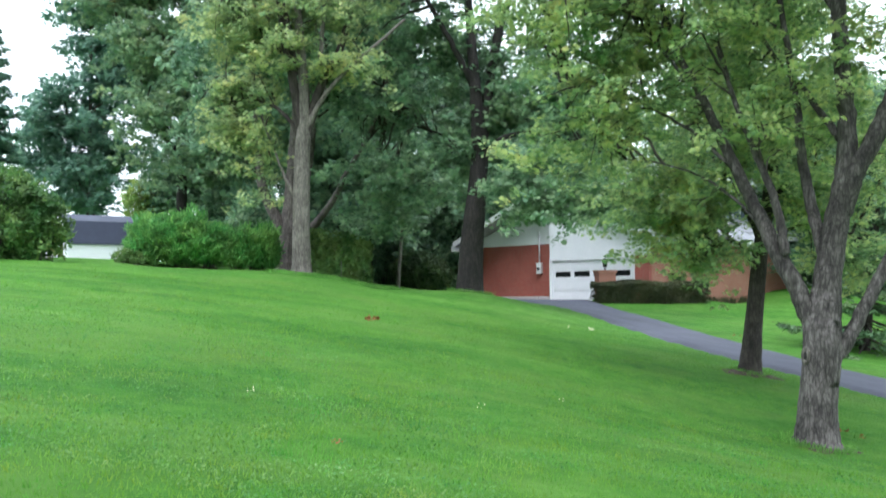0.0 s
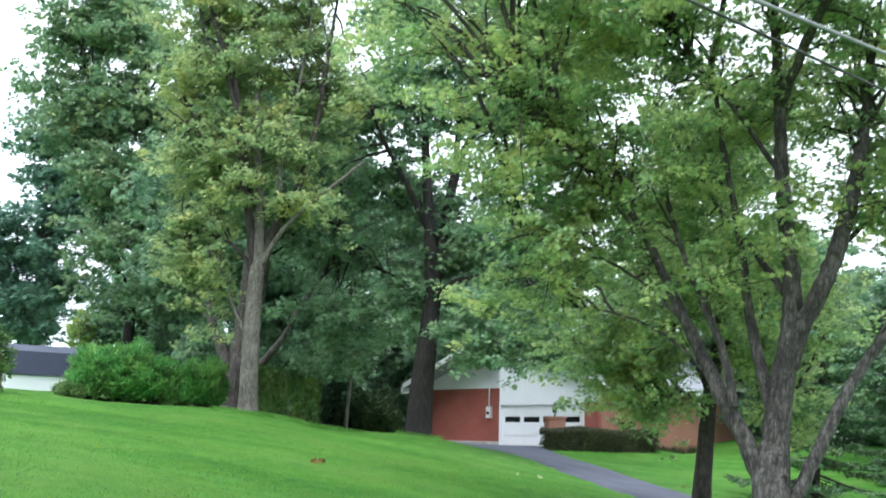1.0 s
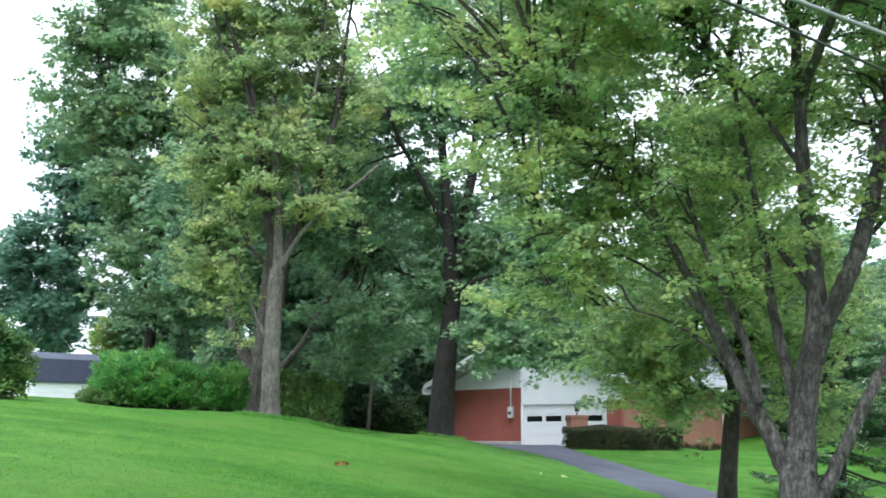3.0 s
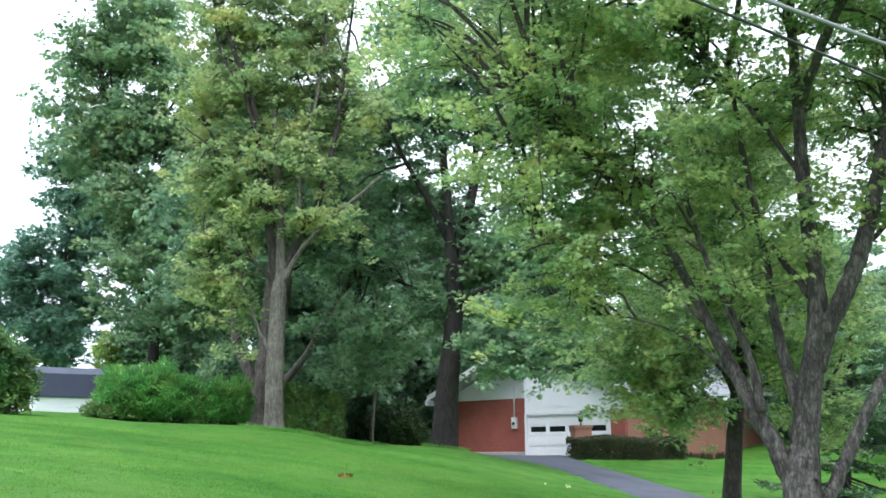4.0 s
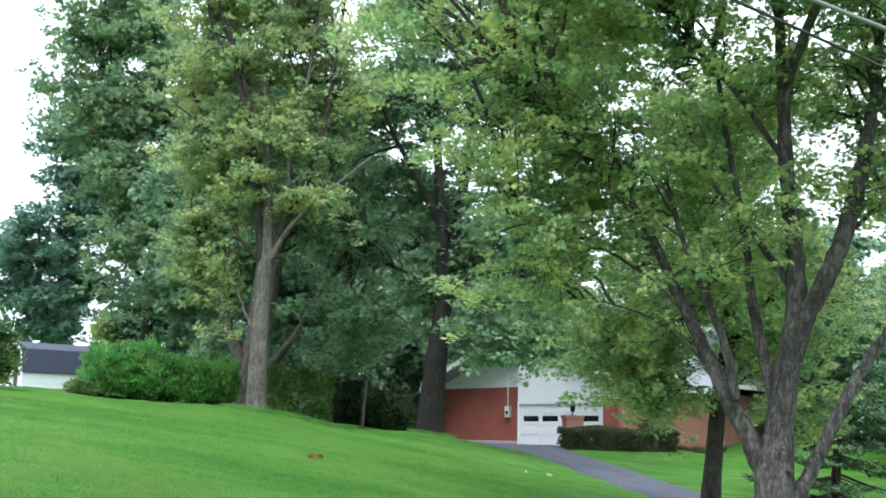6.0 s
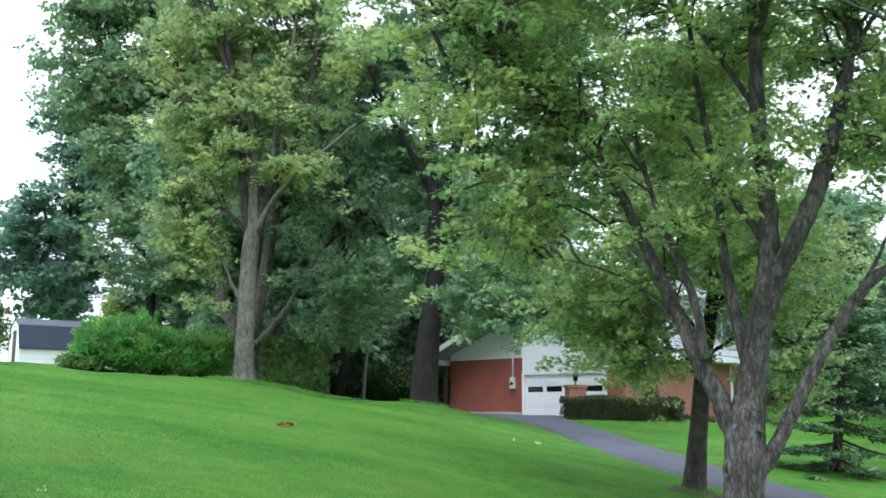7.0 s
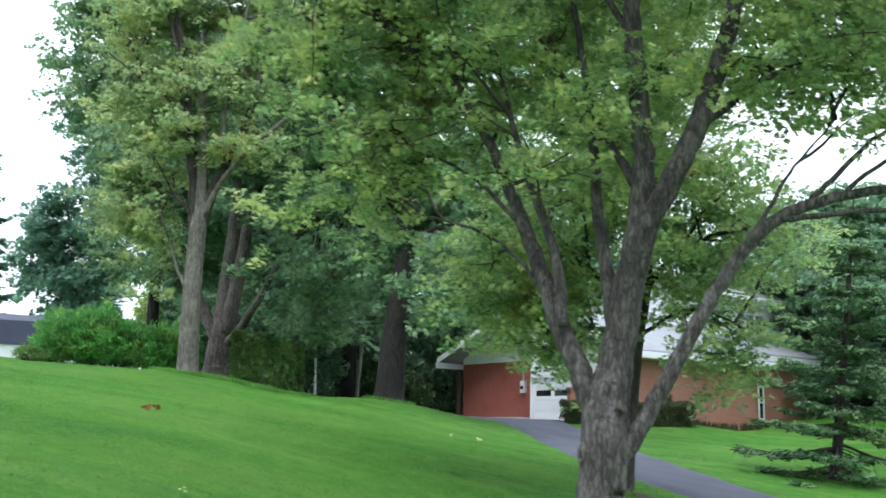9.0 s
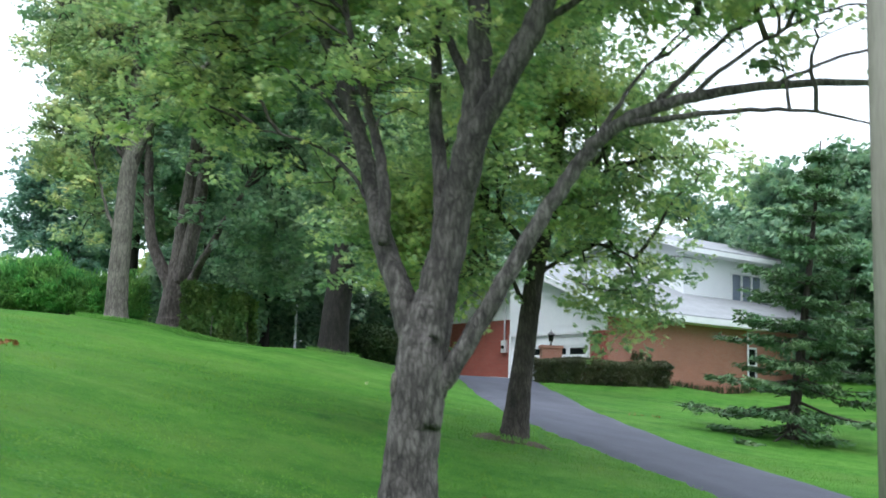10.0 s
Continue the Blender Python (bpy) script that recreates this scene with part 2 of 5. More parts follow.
LEAF_PAIR = leaf_material("maple_leaf_yellowing", (0.127, 0.200, 0.102), (0.324, 0.435, 0.200), (0.551, 0.610, 0.255), (0.66, 0.58, 0.20), 0.42, 0.55)
LEAF_OAK = leaf_material("oak_leaf_deep", (0.079, 0.150, 0.090), (0.203, 0.335, 0.186), (0.355, 0.500, 0.271), None, 0.35, 0.48)
LEAF_BLUE = leaf_material("far_leaf_bluish", (0.063, 0.136, 0.104), (0.154, 0.285, 0.206), (0.284, 0.440, 0.311), None, 0.42, 0.45)
LEAF_WOOD = leaf_material("woodland_leaf", (0.069, 0.140, 0.090), (0.173, 0.300, 0.175), (0.315, 0.465, 0.249), None, 0.42, 0.45)
LEAF_BROAD = leaf_material("broad_leaf_green", (0.089, 0.168, 0.099), (0.225, 0.352, 0.192), (0.401, 0.515, 0.260), (0.55, 0.55, 0.20), 0.42, 0.5)
LEAF_LIME = leaf_material("bush_leaf_lime", (0.14, 0.22, 0.06), (0.28, 0.40, 0.11), (0.44, 0.56, 0.17), None, 0.45, 0.5)
LEAF_SHRUB = leaf_material("shrub_leaf_bright", (0.060, 0.155, 0.045), (0.165, 0.380, 0.100), (0.300, 0.560, 0.150), None, 0.45, 0.48)
LEAF_HEDGE = leaf_material("hedge_leaf_dark", (0.030, 0.056, 0.025), (0.060, 0.104, 0.040), (0.105, 0.160, 0.054), (0.16, 0.10, 0.06), 0.45, 0.35)
LEAF_BROWN_HEDGE = leaf_material("hedge_leaf_brownish", (0.040, 0.050, 0.028), (0.072, 0.085, 0.040), (0.115, 0.130, 0.055), (0.17, 0.10, 0.065), 0.5, 0.3)
LEAF_BOX = leaf_material("hedge_leaf_olive", (0.070, 0.135, 0.045), (0.155, 0.265, 0.080), (0.250, 0.375, 0.110), None, 0.5, 0.4)
LEAF_BUSH = leaf_material("bush_leaf_mixed", (0.044, 0.100, 0.036), (0.105, 0.205, 0.062), (0.205, 0.335, 0.085), (0.30, 0.30, 0.10), 0.45, 0.4)
NEEDLE = leaf_material("spruce_needle", (0.044, 0.094, 0.042), (0.095, 0.178, 0.078), (0.180, 0.295, 0.130), None, 0.5, 0.3)


# ---- building helpers ----
def part(name, bm, mat, parent=None, label="", smooth=False):
    me = bpy.data.meshes.new(name)
    bm.normal_update()
    bm.to_mesh(me)
    bm.free()
    me.materials.append(mat)
    if smooth:
        me.shade_smooth()
    ob = new(name, me)
    ob.parent = parent
    return tagged(ob, label) if label else ob


def soup(name, verts, sizes, idx, mat, parent=None, label="", smooth=False):
    """One mesh out of arrays: places, corners of each face, corner indices."""
    me = bpy.data.meshes.new(name)
    me.vertices.add(len(verts))
    me.vertices.foreach_set("co", np.asarray(verts, np.float32).ravel())
    me.loops.add(len(idx))
    me.loops.foreach_set("vertex_index", np.asarray(idx, np.int32))
    sizes = np.asarray(sizes, np.int32)
    me.polygons.add(len(sizes))
    me.polygons.foreach_set("loop_start", np.concatenate(([0], np.cumsum(sizes)[:-1])).astype(np.int32))
    me.polygons.foreach_set("use_smooth", np.full(len(sizes), smooth))
    me.update(calc_edges=True)
    me.materials.append(mat)
    ob = new(name, me)
    ob.parent = parent
    return tagged(ob, label) if label else ob


def box(bm, x0, x1, y0, y1, z0, z1, bevel=0.0):
    r = bmesh.ops.create_cube(bm, size=1, matrix=Matrix.LocRotScale(((x0 + x1) / 2, (y0 + y1) / 2, (z0 + z1) / 2), None, (x1 - x0, y1 - y0, z1 - z0)))
    if bevel:
        edges = {e for v in r["verts"] for e in v.link_edges}
        bmesh.ops.bevel(bm, geom=list(edges), offset=bevel, segments=1, affect='EDGES')
    return bm


def prism(bm, outline, axis, lo, hi):
    """A flat outline given in two coordinates, drawn out along the third: axis 'x', 'y' or 'z'."""
    def at(p, d):
        return (d, *p) if axis == 'x' else (p[0], d, p[1]) if axis == 'y' else (*p, d)
    a = [bm.verts.new(at(p, lo)) for p in outline]
    b = [bm.verts.new(at(p, hi)) for p in outline]
    bm.faces.new(a)
    bm.faces.new(b[::-1])
    for i in range(len(a)):
        j = (i + 1) % len(a)
        bm.faces.new((a[j], a[i], b[i], b[j]))
    bmesh.ops.recalc_face_normals(bm, faces=bm.faces)
    return bm


def rod(bm, p, q, r, sides=10, r2=None):
    p, q = Vector(p), Vector(q)
    m = Matrix.Translation((p + q) / 2) @ (q - p).to_track_quat("Z", "Y").to_matrix().to_4x4()
    bmesh.ops.create_cone(bm, cap_ends=True, segments=sides, radius1=r, radius2=r if r2 is None else r2, depth=(q - p).length, matrix=m)
    return bm


def empty(name, m, label, category, group="", kind=""):
    ob = new(name)
    ob.empty_display_size = 0.3
    ob.matrix_basis = m
    return tagged(ob, label, category, group, kind)


# ---- ground ----
SLOPE = (-0.025, -1.229, -0.342, -0.326, -0.996, 2.297, -0.834, 0.61, 0.203, 0.152)
DRIVE = [(4.75, 51.3, 2.6), (4.7, 50.0, 2.4), (4.95, 47.8, 2.1), (5.6, 45.5, 2.1), (6.25, 43.0, 2.05), (6.85, 40.5, 1.95), (7.75, 36.0, 1.9), (9.2, 31.6, 1.9), (10.9, 28.2, 1.9), (13.0, 25.0, 1.9), (15.6, 21.6, 2.0), (18.5, 17.8, 2.4)]


def height(x, y):
    x, y = np.asarray(x, float), np.asarray(y, float)
    cx, cy = np.clip(x, -22, 21) / 10, np.clip(y, -4, 60) / 30
    terms = (1, cx, cy, cx * cx, cx * cy, cy * cy, cy ** 3, cx * cy * cy, cx * cx * cy, cx ** 3)
    z = sum(k * t for k, t in zip(SLOPE, terms))
    z = z - 0.58 * np.exp(-((x - 6.6) ** 2 + (y - 18.3) ** 2) / 22) + 0.36 * np.exp(-((x + 4.2) ** 2 + (y - 35.6) ** 2) / 26)
    z = z - 0.40 * np.exp(-((x - 3.6) ** 2 + (y - 56.6) ** 2) / 20)
    z = z - 0.30 * np.exp(-((x - 2.6) ** 2 / 6 + (y - 52.3) ** 2 / 12))
    z = z - 0.24 * np.exp(-((x + 2.0) ** 2 / 5 + (y - 39.2) ** 2 / 9))
    z = z - 0.26 * np.exp(-((x + 2.1) ** 2 / 2.6 + (y - 36.2) ** 2 / 7)) - 0.44 * np.exp(-((x + 2.9) ** 2 / 9 + (y - 48) ** 2 / 24))
    z = z - 0.10 * np.exp(-((x + 5.6) ** 2 / 9 + (y - 35.7) ** 2 / 9)) - 0.15 * np.exp(-((x - 2.5) ** 2 / 3 + (y - 45.8) ** 2 / 8))
    z = z + 0.50 * np.exp(-((x - 12) ** 2 / 12 + (y - 50) ** 2 / 8)) + 0.18 * np.exp(-((x - 8) ** 2 + (y - 49) ** 2) / 5)
    z = z - 0.22 * np.exp(-((x + 9.8) ** 2 / 9 + (y - 38) ** 2 / 16))
    return z + 0.25 * np.exp(-((x - 1.0) ** 2 + (y - 38.0) ** 2) / 14)


def drive_line(n=160):
    p = np.array(DRIVE)
    s = np.concatenate(([0], np.cumsum(np.hypot(*np.diff(p[:, :2], axis=0).T))))
    q = np.linspace(0, s[-1], n)
    out = np.stack([np.interp(q, s, p[:, k]) for k in range(3)], 1)
    for _ in range(40):
        out[1:-1] = 0.25 * out[:-2] + 0.5 * out[1:-1] + 0.25 * out[2:]
    return out


LINE = drive_line()


def from_drive(x, y):
    """Distance from the driveway's edge; inside it is negative."""
    x, y = np.asarray(x, float), np.asarray(y, float)
    best = np.full(x.shape, 1e9)
    for px, py, w in LINE:
        best = np.minimum(best, np.hypot(x - px, y - py) - w)
    return best


def build_ground():
    def steps(lo, hi, fine):
        mid = np.arange(lo, hi + fine, fine)
        far = np.array([3, 8, 18, 40, 90, 200, 500, 1200, 2500.0])
        return np.concatenate((lo - far[::-1], mid, hi + far))
    xs, ys = steps(-24, 24, 0.4), steps(-6, 66, 0.4)
    X, Y = np.meshgrid(xs, ys)
    Z = height(X, Y)
    fine = (X > -24) & (X < 24) & (Y > -6) & (Y < 66)
    rough = np.zeros_like(Z)
    for i, j in np.argwhere(fine):
        rough[i, j] = 0.035 * noise.noise((X[i, j] * 0.5, Y[i, j] * 0.5, 3)) + 0.02 * noise.noise((X[i, j] * 1.6, Y[i, j] * 1.6, 9))
    Z = Z + rough
    d = np.full_like(Z, 9.0)
    d[fine] = from_drive(X[fine], Y[fine])
    Z = Z - 0.12 * np.clip(-d / 0.5, 0, 1) - 0.035 * (d < 0.0)
    verts = np.stack([X.ravel(), Y.ravel(), Z.ravel()], 1)
    h, w = X.shape
    i = np.arange(h * w).reshape(h, w)
    quads = np.stack([i[:-1, :-1], i[:-1, 1:], i[1:, 1:], i[1:, :-1]], -1).reshape(-1, 4)
    ob = soup("ground", verts, np.full(len(quads), 4), quads.ravel(), GRASS, None, "", True)
    tagged(ob, "bright green mown lawn sloping down to the road", "lawn", "", "structure")


def build_driveway():
    p = LINE
    d = np.gradient(p[:, :2], axis=0)
    d /= np.hypot(*d.T)[:, None]
    side = np.stack([d[:, 1], -d[:, 0]], 1)
    rng = np.random.default_rng(4)
    cols = np.linspace(-1, 1, 13)
    wob = 0.10 * np.convolve(rng.normal(size=len(p) + 8), np.ones(9) / 3, 'valid')
    verts = []
    for k, (x, y, w) in enumerate(p):
        for c in cols:
            ww = w + wob[k] * (1 if c > 0 else -1) * abs(c)
            px, py = x + side[k, 0] * c * ww, y + side[k, 1] * c * ww
            verts.append((px, py, float(height(px, py)) + 0.03 - 0.10 * (abs(c) > 0.99) + 0.03 * (1 - c * c)))
    n, w = len(p), len(cols)
    i = np.arange(n * w).reshape(n, w)
    quads = np.stack([i[:-1, :-1], i[1:, :-1], i[1:, 1:], i[:-1, 1:]], -1).reshape(-1, 4)
    ob = soup("driveway", verts, np.full(len(quads), 4), quads.ravel(), ASPHALT, None, "", True)
    tagged(ob, "worn grey-violet asphalt driveway curving down the lawn", "driveway", "", "structure")


build_ground()
build_driveway()


# ---- trees ----
def tube_arrays(pts, r0, r1, sides=8, sub=5, wobble=0.0, rng=None, flare=0.0, ridges=0.0, power=1.0, closed=False):
    """A tapered, slightly bent tube along the points: places and quads."""
    p = np.array(pts, float)
    n = len(p)
    t = np.linspace(0, n - 1, (n - 1) * sub + 1)
    ext = np.vstack([2 * p[0] - p[1], p, 2 * p[-1] - p[-2]])
    i = np.minimum(t.astype(int), n - 2)
    f = (t - i)[:, None]
    a, b, c, d = ext[i], ext[i + 1], ext[i + 2], ext[i + 3]
    q = 0.5 * (2 * b + (c - a) * f + (2 * a - 5 * b + 4 * c - d) * f ** 2 + (3 * b - a - 3 * c + d) * f ** 3)
    if wobble and rng is not None:
        q[1:-1] += rng.normal(size=(len(q) - 2, 3)) * wobble
    s = np.linspace(0, 1, len(q))
    r = np.interp(t, range(n), r0) if np.ndim(r0) else r0 + (r1 - r0) * s ** power
    if closed:
        a, b = q[0] - q[1], q[-1] - q[-2]
        a, b = a / np.linalg.norm(a), b / np.linalg.norm(b)
        q = np.vstack([q[:1] + a * r[0] * 0.55, q[:1] + a * r[0] * 0.4, q, q[-1:] + b * r[-1] * 0.4, q[-1:] + b * r[-1] * 0.55])
        r = np.concatenate([[r[0] * 0.05, r[0] * 0.65], r, [r[-1] * 0.65, r[-1] * 0.05]])
        s = np.concatenate([[0, 0], s, [1, 1]])
    tan = np.gradient(q, axis=0)
    tan /= np.linalg.norm(tan, axis=1)[:, None] + 1e-9
    e1 = np.zeros_like(tan)
    k0 = np.cross(tan[0], (1.0, 0.0, 0.0) if abs(tan[0][2]) > 0.8 else (0.0, 0.0, 1.0))
    for k, tk in enumerate(tan):
        k0 = k0 - tk * (k0 @ tk)
        k0 = k0 / np.linalg.norm(k0)
        e1[k] = k0
    e2 = np.cross(tan, e1)
    ang = np.linspace(0, 2 * np.pi, sides, endpoint=False)
    rr = r[:, None] * np.ones(sides)
    if flare:
        lift = np.linalg.norm(q - q[0], axis=1)
        rr = rr * (1 + flare * np.exp(-lift / 0.28))[:, None] * (1 + 0.25 * flare * np.exp(-lift / 0.35)[:, None] * np.sin(5 * ang + 1))
    if ridges and rng is not None:
        ph = rng.uniform(0, 6.28, 4)
        rr = rr * (1 + ridges * (np.sin(7 * ang + ph[0] + 2.5 * s[:, None]) * 0.6 + np.sin(12 * ang + ph[1] - 3 * s[:, None]) * 0.6 + np.sin(3 * ang + ph[2] + 5 * s[:, None]) * 0.8)) * (1 + ridges * rng.normal(size=rr.shape) * 0.12)
    v = q[:, None, :] + rr[:, :, None] * (np.cos(ang)[None, :, None] * e1[:, None, :] + np.sin(ang)[None, :, None] * e2[:, None, :])
    m = len(q)
    k = np.arange(m * sides).reshape(m, sides)
    quads = np.stack([k[:-1], np.roll(k[:-1], -1, 1), np.roll(k[1:], -1, 1), k[1:]], -1).reshape(-1, 4)
    return v.reshape(-1, 3), quads, q[2:-2] if closed else q


def joined(pieces):
    vs, qs, off = [], [], 0
    for v, q in pieces:
        vs.append(v)
        qs.append(q + off)
        off += len(v)
    return np.concatenate(vs), np.concatenate(qs)


LOBED = np.array([(0, -0.5), (0.20, -0.20), (0.50, -0.24), (0.24, 0.04), (0.42, 0.36), (0.12, 0.22), (0, 0.66), (-0.12, 0.22), (-0.42, 0.36), (-0.24, 0.04), (-0.50, -0.24), (-0.20, -0.20)])
LEAFLET = np.array([(0, -0.5), (0.34, -0.05), (0.14, 0.5), (-0.14, 0.5), (-0.34, -0.05)])
OVAL = np.array([(0, -0.5), (0.24, -0.16), (0.20, 0.18), (0, 0.55), (-0.20, 0.18), (-0.24, -0.16)])
NARROW = np.array([(0, -0.5), (0.13, 0.0), (0, 0.55), (-0.13, 0.0)])


def leaf_cloud(name, centres, per, spread, size, mat, parent, rng, shape=OVAL, flat=0.6, up=0.9, label="", aim=None):
    """Leaves round each of the centres, one mesh; aim: the way that the blades of each centre point."""
    n = len(centres) * per
    c = np.repeat(centres, per, 0)
    off = rng.normal(size=(n, 3))
    off *= (rng.random(n) ** 0.45 * 1.6 / (np.linalg.norm(off, axis=1) + 1e-9))[:, None]
    c = c + off * spread * np.array([1, 1, flat])
    facing = np.repeat(rng.normal(size=(len(centres), 3)) * 0.55, per, 0)
    nrm = facing + rng.normal(size=(n, 3)) * 0.45 + np.array([0, 0, up])
    nrm /= np.linalg.norm(nrm, axis=1)[:, None] + 1e-9
    side = np.cross(nrm, rng.normal(size=(n, 3)) if aim is None else np.repeat(aim, per, 0) + rng.normal(size=(n, 3)) * 0.3)
    side /= np.linalg.norm(side, axis=1)[:, None] + 1e-9
    fwd = np.cross(side, nrm)
    s = size * rng.uniform(0.6, 1.3, n)
    k = len(shape)
    bend = -0.45 * (shape[:, 0] ** 2 + shape[:, 1] ** 2)
    v = c[:, None] + s[:, None, None] * (shape[None, :, :1] * side[:, None] + shape[None, :, 1:] * fwd[:, None] + bend[None, :, None] * nrm[:, None])
    return soup(name, v.reshape(-1, 3), np.full(n, k), np.arange(n * k), mat, parent, label)


def lobe_points(lobes, n, rng, shell=0.55, gap=0.0, gap_scale=0.45):
    """Twig ends spread over the crown's lobes (centre, radii), thicker towards the outside, with gaps."""
    vol = np.array([l[1][0] * l[1][1] * l[1][2] for l in lobes]) ** 0.65
    pick = rng.choice(len(lobes), n, p=vol / vol.sum())
    d = rng.normal(size=(n, 3))
    d /= np.linalg.norm(d, axis=1)[:, None]
    r = 1 - (1 - shell) * rng.random(n) ** 1.2
    r = np.where(rng.random(n) < 0.18, rng.random(n) ** 0.5, r)
    cen, rad = np.array([l[0] for l in lobes], float), np.array([l[1] for l in lobes], float)
    p = cen[pick] + d * r[:, None] * rad[pick]
    if gap:
        keep = np.array([noise.noise(Vector(q * gap_scale)) > gap - 0.5 for q in p])
        p = p[keep]
    return p


def sprays(lobes, clumps, rng, shell, gap, gap_scale, each=11, wide=0.5, thick=0.16):
    """Clumps gathered into flattened sprays, as boughs carry them, with dark gaps between."""
    c = lobe_points(lobes, max(8, clumps // each), rng, shell, gap, gap_scale)
    n = len(c) * each
    tilt = np.repeat(rng.normal(size=(len(c), 2)) * 0.35, each, 0)
    o = np.clip(rng.normal(size=(n, 3)), -1.6, 1.6) * np.array([wide, wide, thick])
    o[:, 2] += (o[:, :2] * tilt).sum(1) - 0.25 * np.hypot(o[:, 0], o[:, 1])
    return np.repeat(c, each, 0) + o


def tree(name, label, base, wood, limbs, lobes, leaf, twigs=110, clumps=900, per=14, spread=0.32, size=0.13, bark=BARK_DARK, shape=OVAL, seed=1, gap=0.0, flat=0.55, group="", shell=0.55, gap_scale=0.45, sides=14, ridges=0.03, flare=0.45, twig_r=0.035, wide=0.5):
    """wood: trunk (points, radius at the foot, radius at the top); limbs: the same, each a part; lobes: (centre, radii)."""
    rng = np.random.default_rng(seed)
    root = empty(name, pose(*base), label, "tree", group)
    o = np.array(base, float)
    pts, r0, r1 = wood
    v, q, line = tube_arrays(np.array(pts) - o, r0, r1, sides, 10, 0.004, rng, flare, ridges, 1.0, True)
    soup("trunk", v, np.full(len(q), 4), q.ravel(), bark, root, "", True)
    nodes = [line[len(line) // 2:]]
    for lp, a, b, *own in limbs:
        v, q, ln = tube_arrays(np.array(lp) - o, a, b, 12, 7, 0.010, rng, 0, ridges * 0.8, 1.0, True)
        soup("limb", v, np.full(len(q), 4), q.ravel(), own[0] if own else bark, root, "", True)
        nodes.append(ln[len(ln) // 4:])
    nodes = np.concatenate(nodes)
    lobes = [(np.array(c, float) - o, np.array(r, float)) for c, r in lobes]
    ends = lobe_points(lobes, twigs, rng, 0.35)
    pieces, tips = [], []
    for e in ends:
        w = nodes - e
        dist = np.linalg.norm(w * np.array([1, 1, 0.75]) + np.array([0, 0, 0.35]) * (w[:, 2:3] > 0), axis=1)
        s = nodes[np.argsort(dist)[int(rng.integers(0, 14))]]
        mid = s + (e - s) * 0.5 + np.array([0, 0, 0.12 * np.linalg.norm(e - s)]) + rng.normal(size=3) * 0.12
        ln = np.linalg.norm(e - s)
        v, q, tl = tube_arrays([s, mid, e], min(0.012 * ln + twig_r * 0.5, twig_r * 2.2), 0.006, 5, 4, 0.03, rng)
        pieces.append((v, q))
        tips.append(tl[2:])
        for _ in range(2):
            k = tl[rng.integers(3, len(tl))]
            f = k + rng.normal(size=3) * np.array([0.8, 0.8, 0.4]) * (0.5 + 0.12 * ln)
            v, q, t2 = tube_arrays([k, (k + f) / 2 + rng.normal(size=3) * 0.06, f], 0.012, 0.004, 4, 2)
            pieces.append((v, q))
            tips.append(t2[1:])
    v, q = joined(pieces)
    tagged(soup("branchwork", v, np.full(len(q), 4), q.ravel(), TWIG, root, "", True), kind="stuff")
    tips = np.concatenate(tips)
    c1 = tips[rng.random(len(tips)) < 0.55] + rng.normal(size=3) * 0.05
    c2 = sprays(lobes, clumps, rng, shell, gap, gap_scale, 15, wide, wide * 0.24)
    leaf_cloud("crown", np.concatenate([c1, c2]), per, spread, size, leaf, root, rng, shape, flat, 1.2)
    return root


def on_ground(x, y, sink=0.05):
    return (x, y, float(height(x, y)) - sink)


